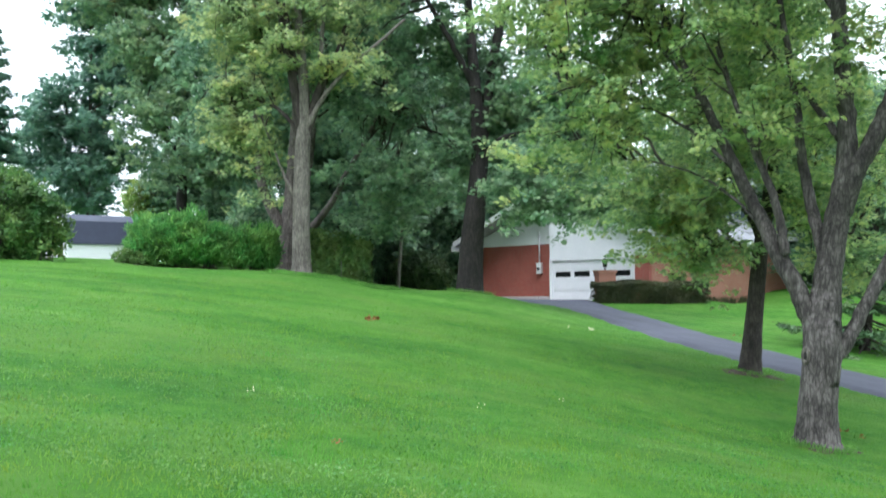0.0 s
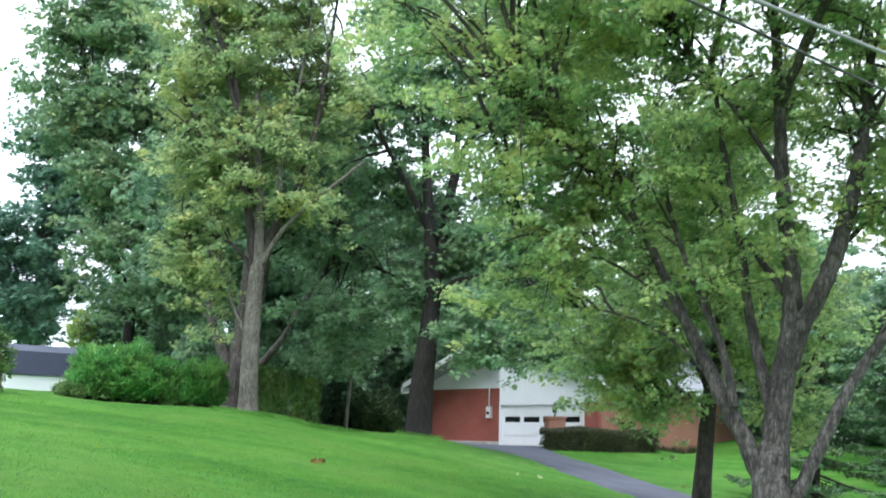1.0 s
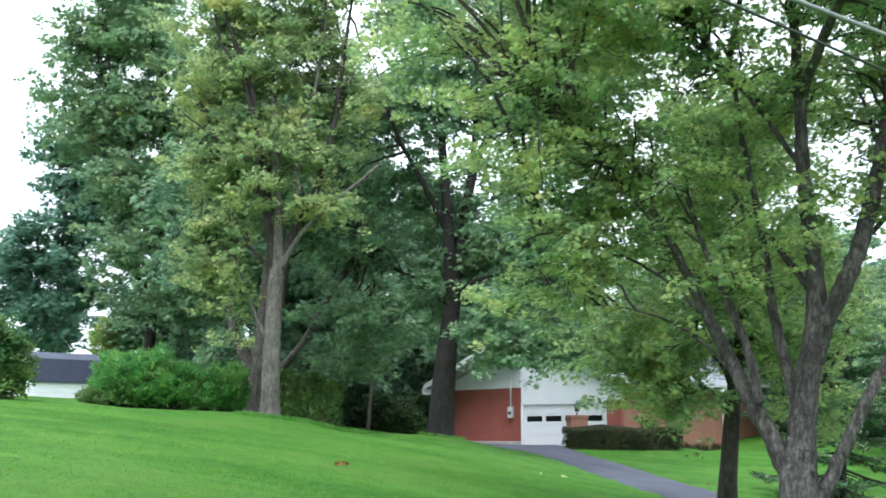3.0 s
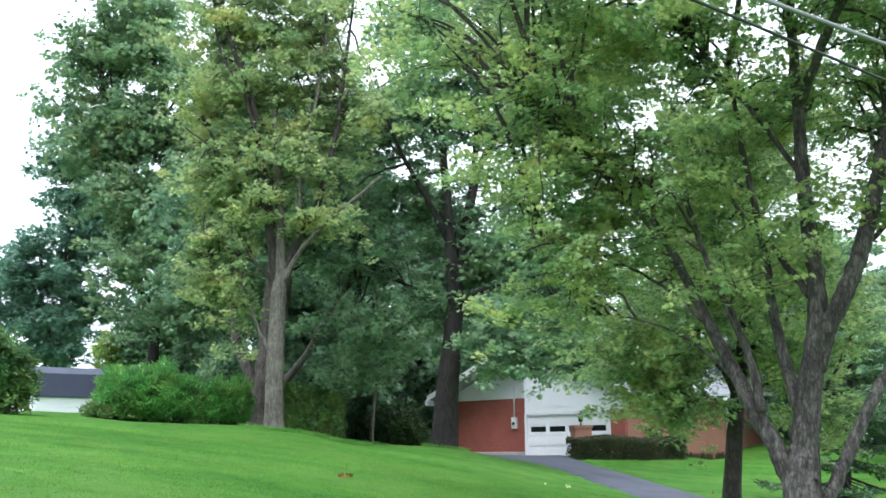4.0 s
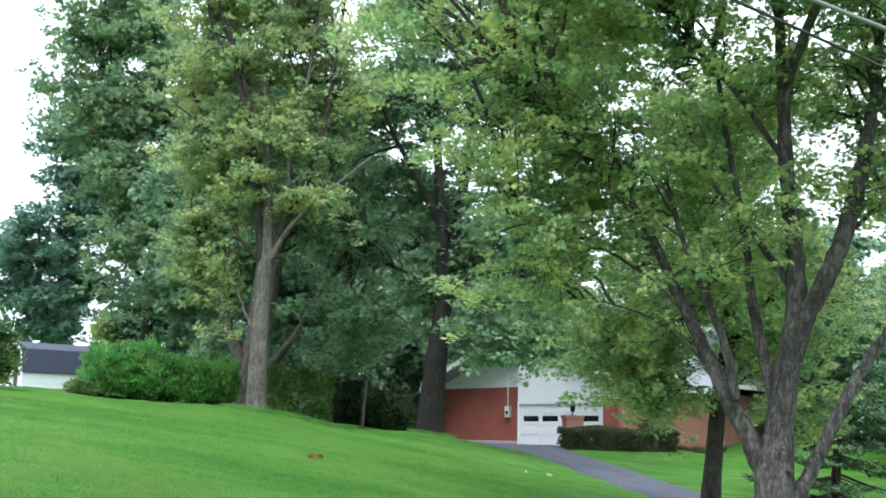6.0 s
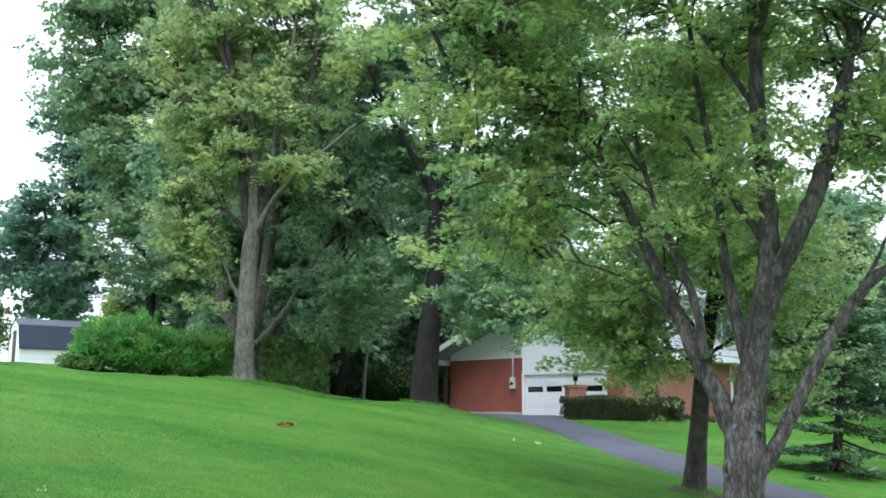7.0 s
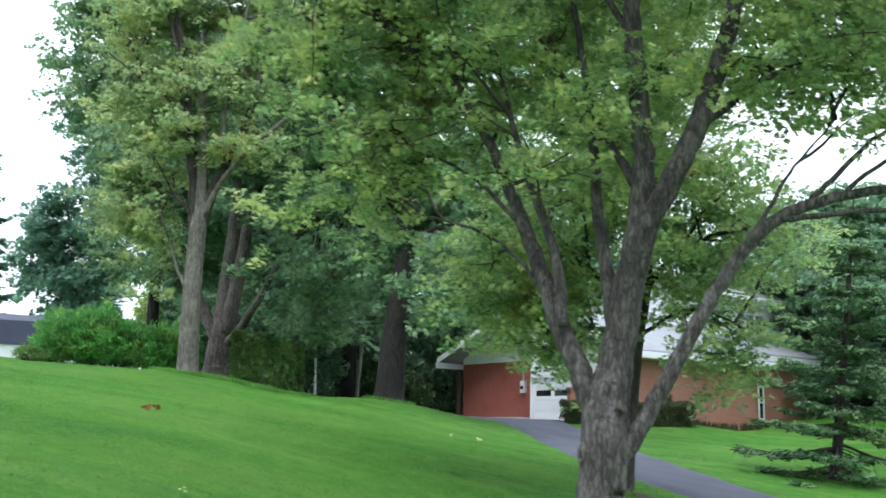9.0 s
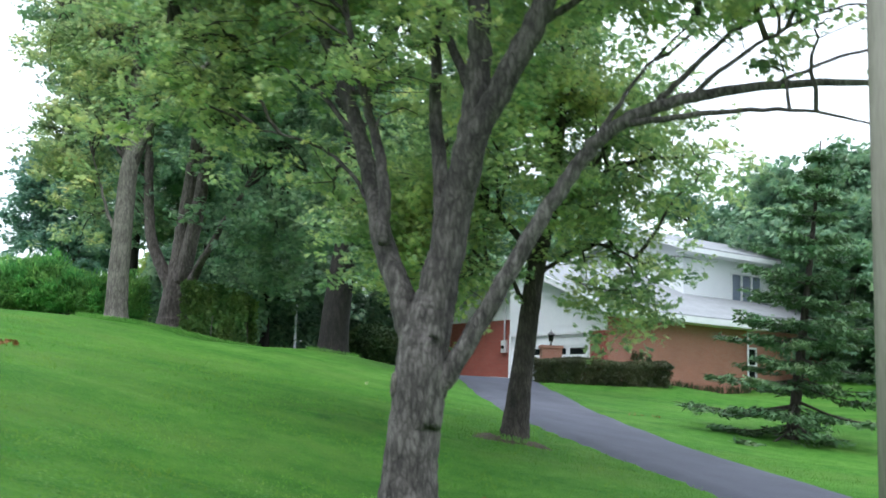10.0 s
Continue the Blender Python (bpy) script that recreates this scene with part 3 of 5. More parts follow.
def near_maple():
    b = on_ground(6.90, 19.15, 0.12)
    limbs = [
        ([(6.96, 19.18, 0.72), (6.70, 19.3, 1.5), (6.28, 19.6, 2.55), (6.0, 20.0, 3.45), (5.6, 20.3, 4.5), (5.2, 20.4, 5.5), (4.6, 20.4, 6.6)], 0.205, 0.06, BARK_LIMB_SHADED),
        ([(6.39, 19.25, 2.36), (6.31, 19.45, 3.29), (6.07, 19.65, 4.12), (5.71, 19.85, 5.26), (5.40, 20.05, 6.50)], 0.10, 0.035, BARK_LIMB_SHADED),
        ([(7.18, 19.35, 2.26), (7.08, 19.75, 3.29), (6.95, 19.85, 4.33), (6.91, 19.95, 5.46), (6.66, 20.05, 7.43), (6.43, 20.05, 9.50)], 0.13, 0.04, BARK_LIMB_SHADED),
        ([(7.48, 19.2, 3.10), (7.68, 19.05, 3.85), (8.04, 18.95, 4.55), (8.42, 18.98, 5.36), (8.72, 19.0, 6.2), (8.98, 19.05, 7.1), (9.28, 19.2, 8.2), (9.6, 19.4, 9.8)], (0.17, 0.18, 0.175, 0.165, 0.155, 0.135, 0.10, 0.05), 0, BARK_LIMB_SHADED),
        ([(7.08, 19.15, 0.12), (7.43, 19.05, 0.70), (7.97, 19.08, 1.65), (8.53, 19.08, 2.68), (8.96, 19.03, 3.33), (9.42, 18.95, 3.83), (10.15, 18.9, 4.16), (11.5, 18.8, 4.36), (13.4, 18.6, 4.33)], (0.12, 0.135, 0.12, 0.11, 0.105, 0.10, 0.085, 0.06, 0.03), 0, BARK_NEAR),
        ([(9.90, 18.92, 4.08), (10.47, 18.85, 4.64), (11.19, 18.95, 5.26), (12.43, 19.15, 5.77)], 0.05, 0.02, BARK_LIMB_SHADED),
        ([(10.35, 18.89, 4.19), (11.1, 18.65, 4.75), (12.0, 18.5, 5.2), (13.0, 18.4, 5.3)], 0.04, 0.010, BARK_LIMB_SHADED),
        ([(11.5, 18.77, 4.37), (12.3, 18.9, 4.75), (13.2, 19.0, 4.95), (14.2, 19.1, 4.9)], 0.03, 0.010, BARK_LIMB_SHADED),
        ([(9.5, 18.94, 3.88), (10.5, 18.7, 3.95), (11.6, 18.5, 3.95), (12.6, 18.3, 3.7)], 0.05, 0.012, BARK_LIMB_SHADED),
        ([(8.96, 19.03, 3.34), (9.45, 19.1, 4.1), (9.9, 19.3, 4.8), (10.6, 19.5, 5.6)], 0.045, 0.012, BARK_LIMB_SHADED),
        # next two limbs are out of view, added to carry the lawn-shading lobes
        ([(7.48, 19.1, 8.3), (7.7, 17.4, 9.6), (8.0, 15.4, 10.4), (8.4, 13.2, 10.9)], 0.10, 0.03, BARK_LIMB_SHADED),
        ([(7.9, 16.2, 10.1), (9.2, 14.8, 10.2), (11.2, 13.4, 10.1)], 0.06, 0.02, BARK_LIMB_SHADED),
        ([(7.49, 19.3, 4.53), (7.10, 19.8, 5.46), (6.54, 20.2, 6.40), (5.9, 20.4, 7.64)], 0.08, 0.025, BARK_LIMB_SHADED),
        ([(5.2, 20.4, 5.5), (4.3, 20.4, 6.6), (3.2, 20.2, 7.8), (1.6, 19.6, 8.9)], 0.04, 0.012, BARK_LIMB_SHADED),
        ([(7.46, 19.2, 6.9), (6.7, 19.6, 8.4), (5.8, 19.8, 9.6), (4.6, 19.6, 11.0)], 0.06, 0.02, BARK_LIMB_SHADED),
        ([(5.8, 20.15, 4.0), (5.0, 20.6, 4.9), (3.9, 20.9, 5.6), (2.4, 20.9, 6.0)], 0.045, 0.012, BARK_LIMB_SHADED),
        ([(8.40, 19.15, 5.31), (9.33, 19.45, 6.09), (10.36, 19.85, 6.81), (11.61, 20.15, 7.64)], 0.06, 0.02, BARK_LIMB_SHADED),
        ([(6.2, 19.7, 2.75), (5.5, 20.3, 3.7), (4.6, 20.6, 4.2), (3.3, 20.7, 4.4)], 0.035, 0.010, BARK_LIMB_SHADED),
        ([(7.03, 19.2, 0.95), (7.14, 19.25, 1.63), (7.34, 19.28, 2.75), (7.55, 19.2, 3.75), (7.62, 19.25, 5.0), (7.56, 19.3, 6.1), (7.49, 19.2, 7.0), (7.47, 19.1, 8.55), (7.28, 18.8, 11.6)], (0.26, 0.275, 0.245, 0.225, 0.165, 0.155, 0.145, 0.11, 0.07), 0, BARK_LIMB_SHADED),
    ]
    lobes = [
        ((5.82, 20.5, 6.07), (2.76, 2.47, 2.01)), ((3.36, 20.4, 5.4), (2.23, 1.9, 1.8)), ((3.4, 20.6, 4.75), (1.6, 1.5, 0.75)), ((5.6, 20.6, 3.83), (1.48, 1.52, 0.95)),
        ((2.13, 20.2, 4.95), (1.27, 1.23, 1.17)), ((5.15, 20.2, 8.31), (2.86, 2.47, 2.12)), ((7, 20.4, 9), (2.6, 1.8, 2)), ((9.6, 20.6, 8), (2, 1.6, 1.5)), ((9.2, 20.8, 9.8), (2.0, 1.5, 1.4)), ((11.4, 20.6, 8.6), (1.8, 1.5, 1.2)), ((11, 20.4, 7.2), (1.2, 1.2, 0.8)), ((11.4, 18.8, 7), (1.6, 1.7, 1)), ((4.93, 21.4, 9.77), (1.91, 1.52, 1.38)), ((9.4, 18.2, 9), (1, 0.9, 0.6)), ((9.75, 21.2, 6.55), (1.0, 0.9, 0.75)), ((10.6, 21.6, 7.9), (1.2, 1.0, 0.8)),
        ((11, 18.6, 6.3), (2, 2, 1.2)), ((12.3, 18.4, 4.9), (1.6, 1.5, 0.7)), ((6, 18.2, 11), (3.2, 3, 2)), ((2.91, 20.2, 7.53), (1.8, 1.71, 1.38)),
        ((8.8, 18.5, 10.3), (2.4, 2.4, 1.7)),
        # lobes above z 12, and at y below 14, are unseen, added for lawn shade
        ((1.79, 20.2, 9.43), (2.44, 1.99, 1.59)), ((-0.22, 20.1, 10.55), (1.8, 1.71, 1.27)), ((3.81, 20.2, 11.22), (2.54, 2.09, 1.7)), ((11.6, 18.8, 8.4), (1.8, 1.9, 1.2)), ((7.0, 16.6, 13.6), (4.2, 4.0, 2.2)), ((3.0, 17.6, 13.4), (3.2, 3.0, 1.8)), ((10.6, 16.6, 12.6), (3.2, 3.0, 1.7)), ((7.0, 18.5, 15.6), (3.6, 3.2, 1.6)), ((7.8, 13.6, 10.8), (3.6, 2.8, 1.3)), ((11.0, 13.4, 10.0), (3.0, 2.6, 1.2)), ((1.6, 20.6, 6.9), (1.1, 1.0, 0.9)), ((3.2, 21.0, 7.0), (1.5, 1.2, 1.1)), ((4.6, 21.2, 7.2), (1.6, 1.2, 1.2)),
    ]
    r_tree = tree("maple_tree", "large maple with furrowed grey bark forking low into several limbs", b,
             ([(6.86, 19.15, b[2]), (6.88, 19.15, -0.7), (6.93, 19.15, -0.1), (7.0, 19.15, 0.55), (7.03, 19.2, 1.05), (7.12, 19.24, 1.5), (7.17, 19.26, 1.8)],
              (0.37, 0.35, 0.34, 0.345, 0.335, 0.29, 0.22), 0),
             limbs, lobes, LEAF_NEAR, 340, 14500, 14, 0.17, 0.122, BARK_NEAR, LOBED, 3, 0.485, 0.45, gap_scale=0.6, sides=40, ridges=0.04, flare=0.85)
    # a knot with a raised rim on the trunk; a dark lens paints its hollow's shade
    turn = Vector((-0.94, -0.34, 0.05)).to_track_quat("Z", "Y").to_matrix().to_4x4()
    at = Matrix.Translation(Vector((6.655, 19.035, 0.44)) - Vector(b)) @ turn
    bm = bmesh.new()
    rim = []
    for i in range(18):
        u = 2 * math.pi * i / 18
        ring = []
        for j in range(8):
            w = 2 * math.pi * j / 8
            r = 1 + 0.42 * math.cos(w) * (1 + 0.15 * math.sin(3 * u))
            ring.append(bm.verts.new(at @ Vector((0.082 * r * math.cos(u), 0.125 * r * math.sin(u), 0.034 * math.sin(w)))))
        rim.append(ring)
    for i in range(18):
        for j in range(8):
            k, m = (i + 1) % 18, (j + 1) % 8
            bm.faces.new((rim[i][j], rim[k][j], rim[k][m], rim[i][m]))
    part("knot", bm, BARK_PALE, r_tree, "swollen pale bark rim round a knot hole", True)
    bm = bmesh.new()
    bmesh.ops.create_uvsphere(bm, u_segments=14, v_segments=7, radius=1, matrix=at @ Matrix.Diagonal((0.062, 0.10, 0.022, 1)))
    part("knot_hole_shade", bm, BARK_DARK, r_tree, "dark lens painted as the shade inside the knot hole", True)


def second_maple():
    b = on_ground(7.74, 26.2, 0.1)
    limbs = [
        ([(8.1, 26.2, 2.9), (7.7, 26.0, 3.6), (7.0, 25.8, 4.3), (6.2, 25.7, 5.2)], 0.09, 0.025),
        ([(8.3, 26.2, 3.9), (9.0, 26.1, 4.6), (10.0, 26.0, 5.1), (11.2, 26.0, 5.2)], 0.09, 0.025),
        ([(8.45, 26.2, 5.2), (8.1, 26.5, 6.8), (7.5, 26.8, 8.6)], 0.11, 0.03),
        ([(8.08, 26.2, 2.75), (8.9, 25.8, 3.3), (9.5, 25.4, 3.3), (10.2, 25.1, 2.9)], 0.05, 0.015),
        ([(7.95, 26.2, 2.2), (7.4, 25.9, 2.9), (6.8, 25.6, 2.8), (6.3, 25.4, 2.4)], 0.05, 0.015),
    ]
    lobes = [((8.6, 26.2, 8.2), (2.6, 2.4, 2.2)), ((10.4, 26.0, 5.4), (1.9, 1.8, 1.3)), ((6.6, 26.0, 5.6), (1.9, 1.8, 1.3)), ((9.7, 25.3, 2.9), (1.3, 1.1, 1.05)), ((5.95, 25.6, 2.9), (1.25, 1.0, 0.95)), ((5.1, 25.8, 3.7), (1.2, 1.0, 0.9)), ((6.6, 25.4, 3.6), (1.1, 1.0, 0.9)), ((8.8, 25.6, 4.3), (1.3, 1.1, 0.8)), ((10.4, 25.4, 2.2), (0.7, 0.7, 0.6)), ((5.6, 25.6, 4.2), (1.2, 1.0, 0.9)), ((8.6, 26, 10.4), (2.2, 2.2, 1.6)), ((8.6, 26.6, 6.4), (1.7, 1.5, 1.2)), ((7.0, 26.6, 7.4), (1.8, 1.6, 1.4))]
    tree("maple_tree", "slender dark maple leaning beside the driveway", b,
         ([(7.72, 26.2, b[2]), (7.80, 26.2, 0.3), (7.87, 26.2, 1.0), (8.07, 26.2, 2.7), (8.27, 26.2, 3.82), (8.47, 26.2, 5.34), (8.61, 26.2, 7.14), (8.7, 26.2, 9.5)], 0.27, 0.08),
         limbs, lobes, LEAF_NEAR, 110, 4800, 13, 0.18, 0.122, BARK_BROWN, LOBED, 5, 0.27, 0.5, gap_scale=0.6, sides=20, flare=0.5)


def big_oak():
    b = on_ground(0.9, 38.5, 0.1)
    limbs = [
        ([(1.25, 38.5, 6.6), (1.2, 38.4, 8.5), (1.04, 38.3, 10.8), (0.87, 38.2, 13.5), (0.6, 38.2, 17.5)], 0.30, 0.08),
        ([(1.35, 38.5, 7.2), (1.55, 38.6, 8.8), (1.9, 38.6, 10.8), (2.4, 38.7, 12.7), (3.5, 38.8, 14.8), (4.8, 38.8, 17.6)], 0.26, 0.06),
        ([(1.8, 38.6, 10.4), (2.1, 38.8, 12.4), (2.3, 39.0, 15.0), (2.4, 39, 18)], 0.15, 0.05),
        ([(1.1, 38.4, 9.5), (0.2, 38.0, 11.2), (-0.8, 37.7, 13.0), (-1.6, 37.5, 15)], 0.14, 0.04),
        ([(1.3, 38.5, 7.0), (2.6, 37.8, 7.6), (4.2, 37.2, 7.4), (5.6, 36.9, 6.6)], 0.12, 0.03),
        ([(1.2, 38.6, 6.6), (0.2, 39.4, 7.6), (-1.2, 40.2, 8.4), (-2.8, 40.9, 9.4)], 0.12, 0.03),
    ]
    lobes = [((-3.2, 41.6, 10.2), (1.6, 1.4, 1.3)), ((-1.3, 40.0, 8.8), (2.0, 1.6, 1.5)), ((-2.3, 40.0, 6.6), (1.8, 1.5, 1.2)), ((0.0, 39.8, 6.6), (1.4, 1.3, 1.2)), ((-0.3, 40.0, 11.6), (1.8, 1.7, 1.5)), ((-2.9, 41.0, 12.2), (1.8, 1.6, 1.5)),
             ((-1.8, 40.5, 14.7), (2.0, 1.8, 1.6)), ((-2.6, 42.4, 5.0), (1.6, 1.3, 1.2)), ((1.5, 39.6, 9.4), (1.3, 1.1, 1.9)), ((0.3, 39.4, 13.2), (1.4, 1.2, 1.3)), ((3.4, 39.4, 10.9), (1.6, 1.3, 1.2)), ((2.6, 39.8, 8.8), (1.4, 1.2, 1.2)), ((3.6, 39.2, 14.4), (1.9, 1.6, 1.2)), ((5.2, 39.4, 8.2), (1.6, 1.3, 1.2)), ((0.6, 39.4, 7.6), (1.3, 1.1, 1.2)), ((4.0, 37.4, 6.6), (2.4, 2.2, 1.9)), ((4.9, 37.2, 5.4), (1.4, 1.3, 0.75)),
             ((4.2, 38.2, 9.4), (2.0, 2.0, 1.6)), ((0.6, 38.6, 15.4), (2.6, 2.4, 1.8)), ((4.6, 38.8, 16.0), (2.6, 2.4, 2.0)), ((1.8, 38.8, 18.6), (4.0, 3.4, 2.2)), ((6.8, 38.4, 12.2), (2.2, 2.2, 2.0)), ((6.6, 38.2, 16.6), (2.4, 2.4, 2.2)),
             ((3.9, 36.8, 4.75), (1.5, 1.2, 0.65)), ((2.9, 37.2, 5.4), (1.2, 1.2, 0.9)), ((5.2, 36.7, 4.3), (0.55, 0.5, 0.5)), ((6.0, 36.7, 5.1), (1.3, 1.2, 0.7)), ((2.9, 37.0, 5.8), (1.3, 1.2, 1.0))]
    tree("oak_tree", "tall dark oak standing at the lawn's edge near the garage", b,
         ([(0.86, 38.5, b[2]), (0.95, 38.5, 3.2), (1.08, 38.5, 4.6), (1.18, 38.5, 5.6), (1.32, 38.5, 7.2), (1.3, 38.5, 8.4)], 0.50, 0.27),
         limbs, lobes, LEAF_OAK, 160, 8200, 12, 0.24, 0.205, BARK_DARK, LOBED, 7, 0.40, 0.5, sides=20, wide=0.70, gap_scale=0.55)


def pair_maples():
    b = on_ground(-4.95, 34.85, 0.1)
    limbs = [
        ([(-4.92, 34.9, 6.9), (-5.2, 34.85, 8.8), (-5.55, 34.8, 10.6), (-6.0, 34.8, 13.9), (-6.8, 34.7, 16.0), (-7.3, 34.7, 18.2)], 0.19, 0.05, BARK_BROWN),
        ([(-4.9, 34.9, 6.9), (-4.35, 34.9, 8.7), (-3.6, 34.9, 10.2), (-3.06, 34.9, 12.5), (-2.76, 34.9, 15.0), (-2.4, 34.9, 18)], 0.18, 0.04, BARK_BROWN),
        ([(-4.9, 34.9, 7.0), (-4.4, 34.7, 8.1), (-3.4, 34.3, 9.2), (-1.35, 34.0, 10.9)], 0.11, 0.05),
        ([(-5.05, 34.9, 9.6), (-6.0, 35.0, 10.4), (-7.0, 35.2, 11.8), (-7.9, 35.4, 13.6)], 0.10, 0.03, BARK_BROWN),
        ([(-4.95, 34.9, 7.2), (-5.8, 35.0, 8.1), (-6.8, 35.2, 8.5), (-7.7, 35.3, 8.3)], 0.08, 0.025, BARK_BROWN),
        ([(-5.15, 34.8, 9.4), (-5.5, 34.7, 11.4), (-6.3, 34.6, 14.2), (-7.2, 34.8, 15.8), (-7.6, 35.2, 18.4), (-7.4, 35.6, 20.4)], 0.10, 0.02, BARK_BROWN),
        ([(-5.3, 34.8, 10.2), (-6.4, 34.7, 11.5), (-7.4, 34.8, 12.2), (-8.4, 35.0, 13.0)], 0.06, 0.02, BARK_BROWN),
        ([(-4.3, 34.8, 9.6), (-4.1, 34.7, 11.8), (-3.7, 34.7, 14.0), (-3.4, 35.0, 17.0), (-3.6, 35.6, 20.0)], 0.08, 0.02),
        ([(-5.1, 34.85, 4.9), (-5.5, 34.9, 5.6), (-5.9, 35.0, 6.6), (-6.3, 35.1, 7.6)], 0.07, 0.02),
    ]
    lobes = [((-5.0, 35.8, 16.4), (2.0, 1.6, 1.0)), ((-6.4, 36.2, 13.0), (1.6, 1.4, 1.0)), ((-4.4, 36.0, 13.4), (1.5, 1.3, 1.0)), ((-7.0, 36.0, 11.2), (1.5, 1.5, 1.2)), ((-5.6, 35.4, 11.6), (1.8, 1.5, 1.1)), ((-3.8, 35.2, 12.0), (1.6, 1.5, 1.2)), ((-7.4, 36.2, 14.2), (1.5, 1.5, 1.4)), ((-5.6, 35.7, 14.9), (1.6, 1.5, 1.1)), ((-3.8, 35.7, 15.1), (1.8, 1.5, 1.2)),
             ((-2.4, 36.2, 13.9), (1.4, 1.4, 1.3)), ((-7.0, 35.6, 8.8), (1.3, 1.3, 1.1)), ((-5.2, 34.4, 9.8), (1.2, 0.9, 0.7)), ((-7.4, 35.7, 7.2), (1.0, 1.0, 0.8)), ((-6.4, 35.4, 6.5), (0.8, 0.8, 0.8)), ((-6.5, 35.1, 5.2), (0.6, 0.6, 0.6)),
             ((-3.2, 34.8, 9.6), (0.9, 0.8, 0.6)), ((-7.2, 36.2, 17.0), (2.0, 1.8, 1.2)), ((-4.3, 35.8, 17.6), (2.4, 1.9, 1.2)), ((-5.8, 35.9, 19.4), (3.0, 2.4, 1.3))]
    tree("maple_tree", "tall pale-barked maple with yellowing leaves on the lawn's crest", b,
         ([(-4.97, 34.85, b[2]), (-4.99, 34.87, 4.0), (-4.96, 34.9, 6.4), (-4.88, 34.9, 7.6), (-4.9, 34.92, 9.0), (-5.05, 34.95, 11.0), (-5.25, 35.0, 13.6)], (0.33, 0.30, 0.27, 0.24, 0.17, 0.13, 0.06), 0),
         limbs, lobes, LEAF_PAIR, 150, 8200, 13, 0.20, 0.155, BARK_PALE, LOBED, 11, 0.49, 0.5, sides=18, wide=0.55, gap_scale=1.0)
    b = on_ground(-6.7, 43.2, 0.1)
    limbs = [
        ([(-6.75, 43.1, 4.1), (-7.2, 43.1, 4.95), (-7.8, 43.1, 6.3), (-8.15, 43.2, 9.0), (-8.35, 43.2, 11.3), (-8.6, 43.2, 14)], (0.27, 0.25, 0.21, 0.18, 0.14, 0.06), 0),
        ([(-6.6, 43.2, 4.5), (-6.58, 43.2, 5.6), (-6.5, 43.2, 6.9), (-6.35, 43.3, 9.0), (-6.2, 43.4, 11.4), (-6.0, 43.6, 16)], (0.40, 0.34, 0.30, 0.27, 0.22, 0.08), 0),
        ([(-6.4, 43.0, 4.5), (-6.05, 43.0, 6.4), (-5.8, 42.9, 8.0), (-5.5, 42.9, 10.6), (-5.2, 42.9, 14)], (0.33, 0.28, 0.25, 0.20, 0.08), 0),
        ([(-6.3, 43.0, 4.0), (-5.5, 42.0, 4.5), (-5.0, 41.3, 4.95), (-4.5, 41.0, 5.6), (-4.0, 41.0, 6.6), (-3.3, 41.0, 7.8), (-2.5, 41.0, 9.4)], 0.20, 0.05),
    ]
    lobes = [((-8.5, 43.6, 12.6), (2.4, 2.2, 2.2)), ((-4.7, 44.0, 11.6), (2.8, 2.4, 2.2)), ((-6.4, 44.0, 16.6), (2.2, 2.0, 1.5)), ((-2.2, 43.6, 9.6), (2.0, 2.0, 1.8)), ((-10.2, 43.8, 8.8), (1.9, 1.8, 1.5)), ((-2.85, 43.6, 15.4), (2.4, 2.4, 2.2))]
    tree("maple_tree", "old maple with a thick dark trunk splitting into leaning stems", b,
         ([(-6.72, 43.2, b[2]), (-6.68, 43.2, 3.2), (-6.62, 43.2, 4.2), (-6.55, 43.2, 5.3)], 0.66, 0.40),
         limbs, lobes, LEAF_WOOD, 150, 2500, 13, 0.28, 0.21, BARK_MID, LOBED, 13, 0.46, 0.5, sides=18, wide=0.8, gap_scale=0.55)


def wood_tree(name, label, x, y, h, r, leaf, seed, low=0.25, n=900, size=0.3, gap=0.36, lean=0.0, group="", slim=1.0, bark=BARK_DARK, per=12, stout=1.0):
    """A tree seen from afar: trunk, a few limbs, a crown of several lobes."""
    rng = np.random.default_rng(seed)
    b = on_ground(x, y, 0.2)
    z0 = b[2]
    top = np.array([x + lean * h, y, z0 + h * 0.93])
    trunk = [b, (x + lean * h * 0.3 + rng.normal() * 0.15, y, z0 + h * 0.33), (x + lean * h * 0.6 + rng.normal() * 0.2, y, z0 + h * 0.65), tuple(top)]
    limbs, lobes = [], []
    for k in range(7):
        f = low + (0.92 - low) * (k + 0.5) / 7
        a = rng.uniform(0, 6.28)
        reach = r * slim * (0.55 + 0.5 * math.sin(math.pi * min(1, (f - low) / (1 - low) * 0.85 + 0.15)))
        c = np.array([x + lean * h * f + math.cos(a) * reach * 0.55, y + math.sin(a) * reach * 0.5, z0 + h * f])
        s = np.array([x + lean * h * f, y, z0 + h * (f - 0.08)])
        limbs.append(([tuple(s), tuple((s + c) / 2 + np.array([0, 0, 0.3])), tuple(c)], 0.02 * h ** 0.6, 0.03))
        lobes.append((tuple(c), (reach * 0.72, reach * 0.72, h * 0.085 + reach * 0.18)))
    lobes.append(((top[0], top[1], top[2] - h * 0.06), (r * 0.5 * slim, r * 0.5 * slim, h * 0.09)))
    return tree(name, label, b, (trunk, (0.008 if leaf is LEAF_BLUE else 0.013) * h * stout, 0.04), limbs, lobes, leaf, 60, int(n * 1.4), per, size * 0.95, size, bark, LOBED, seed, gap, 0.6, group, 0.45, 0.3, sides=9, ridges=0.02, flare=0.2, twig_r=0.05, wide=1.0)


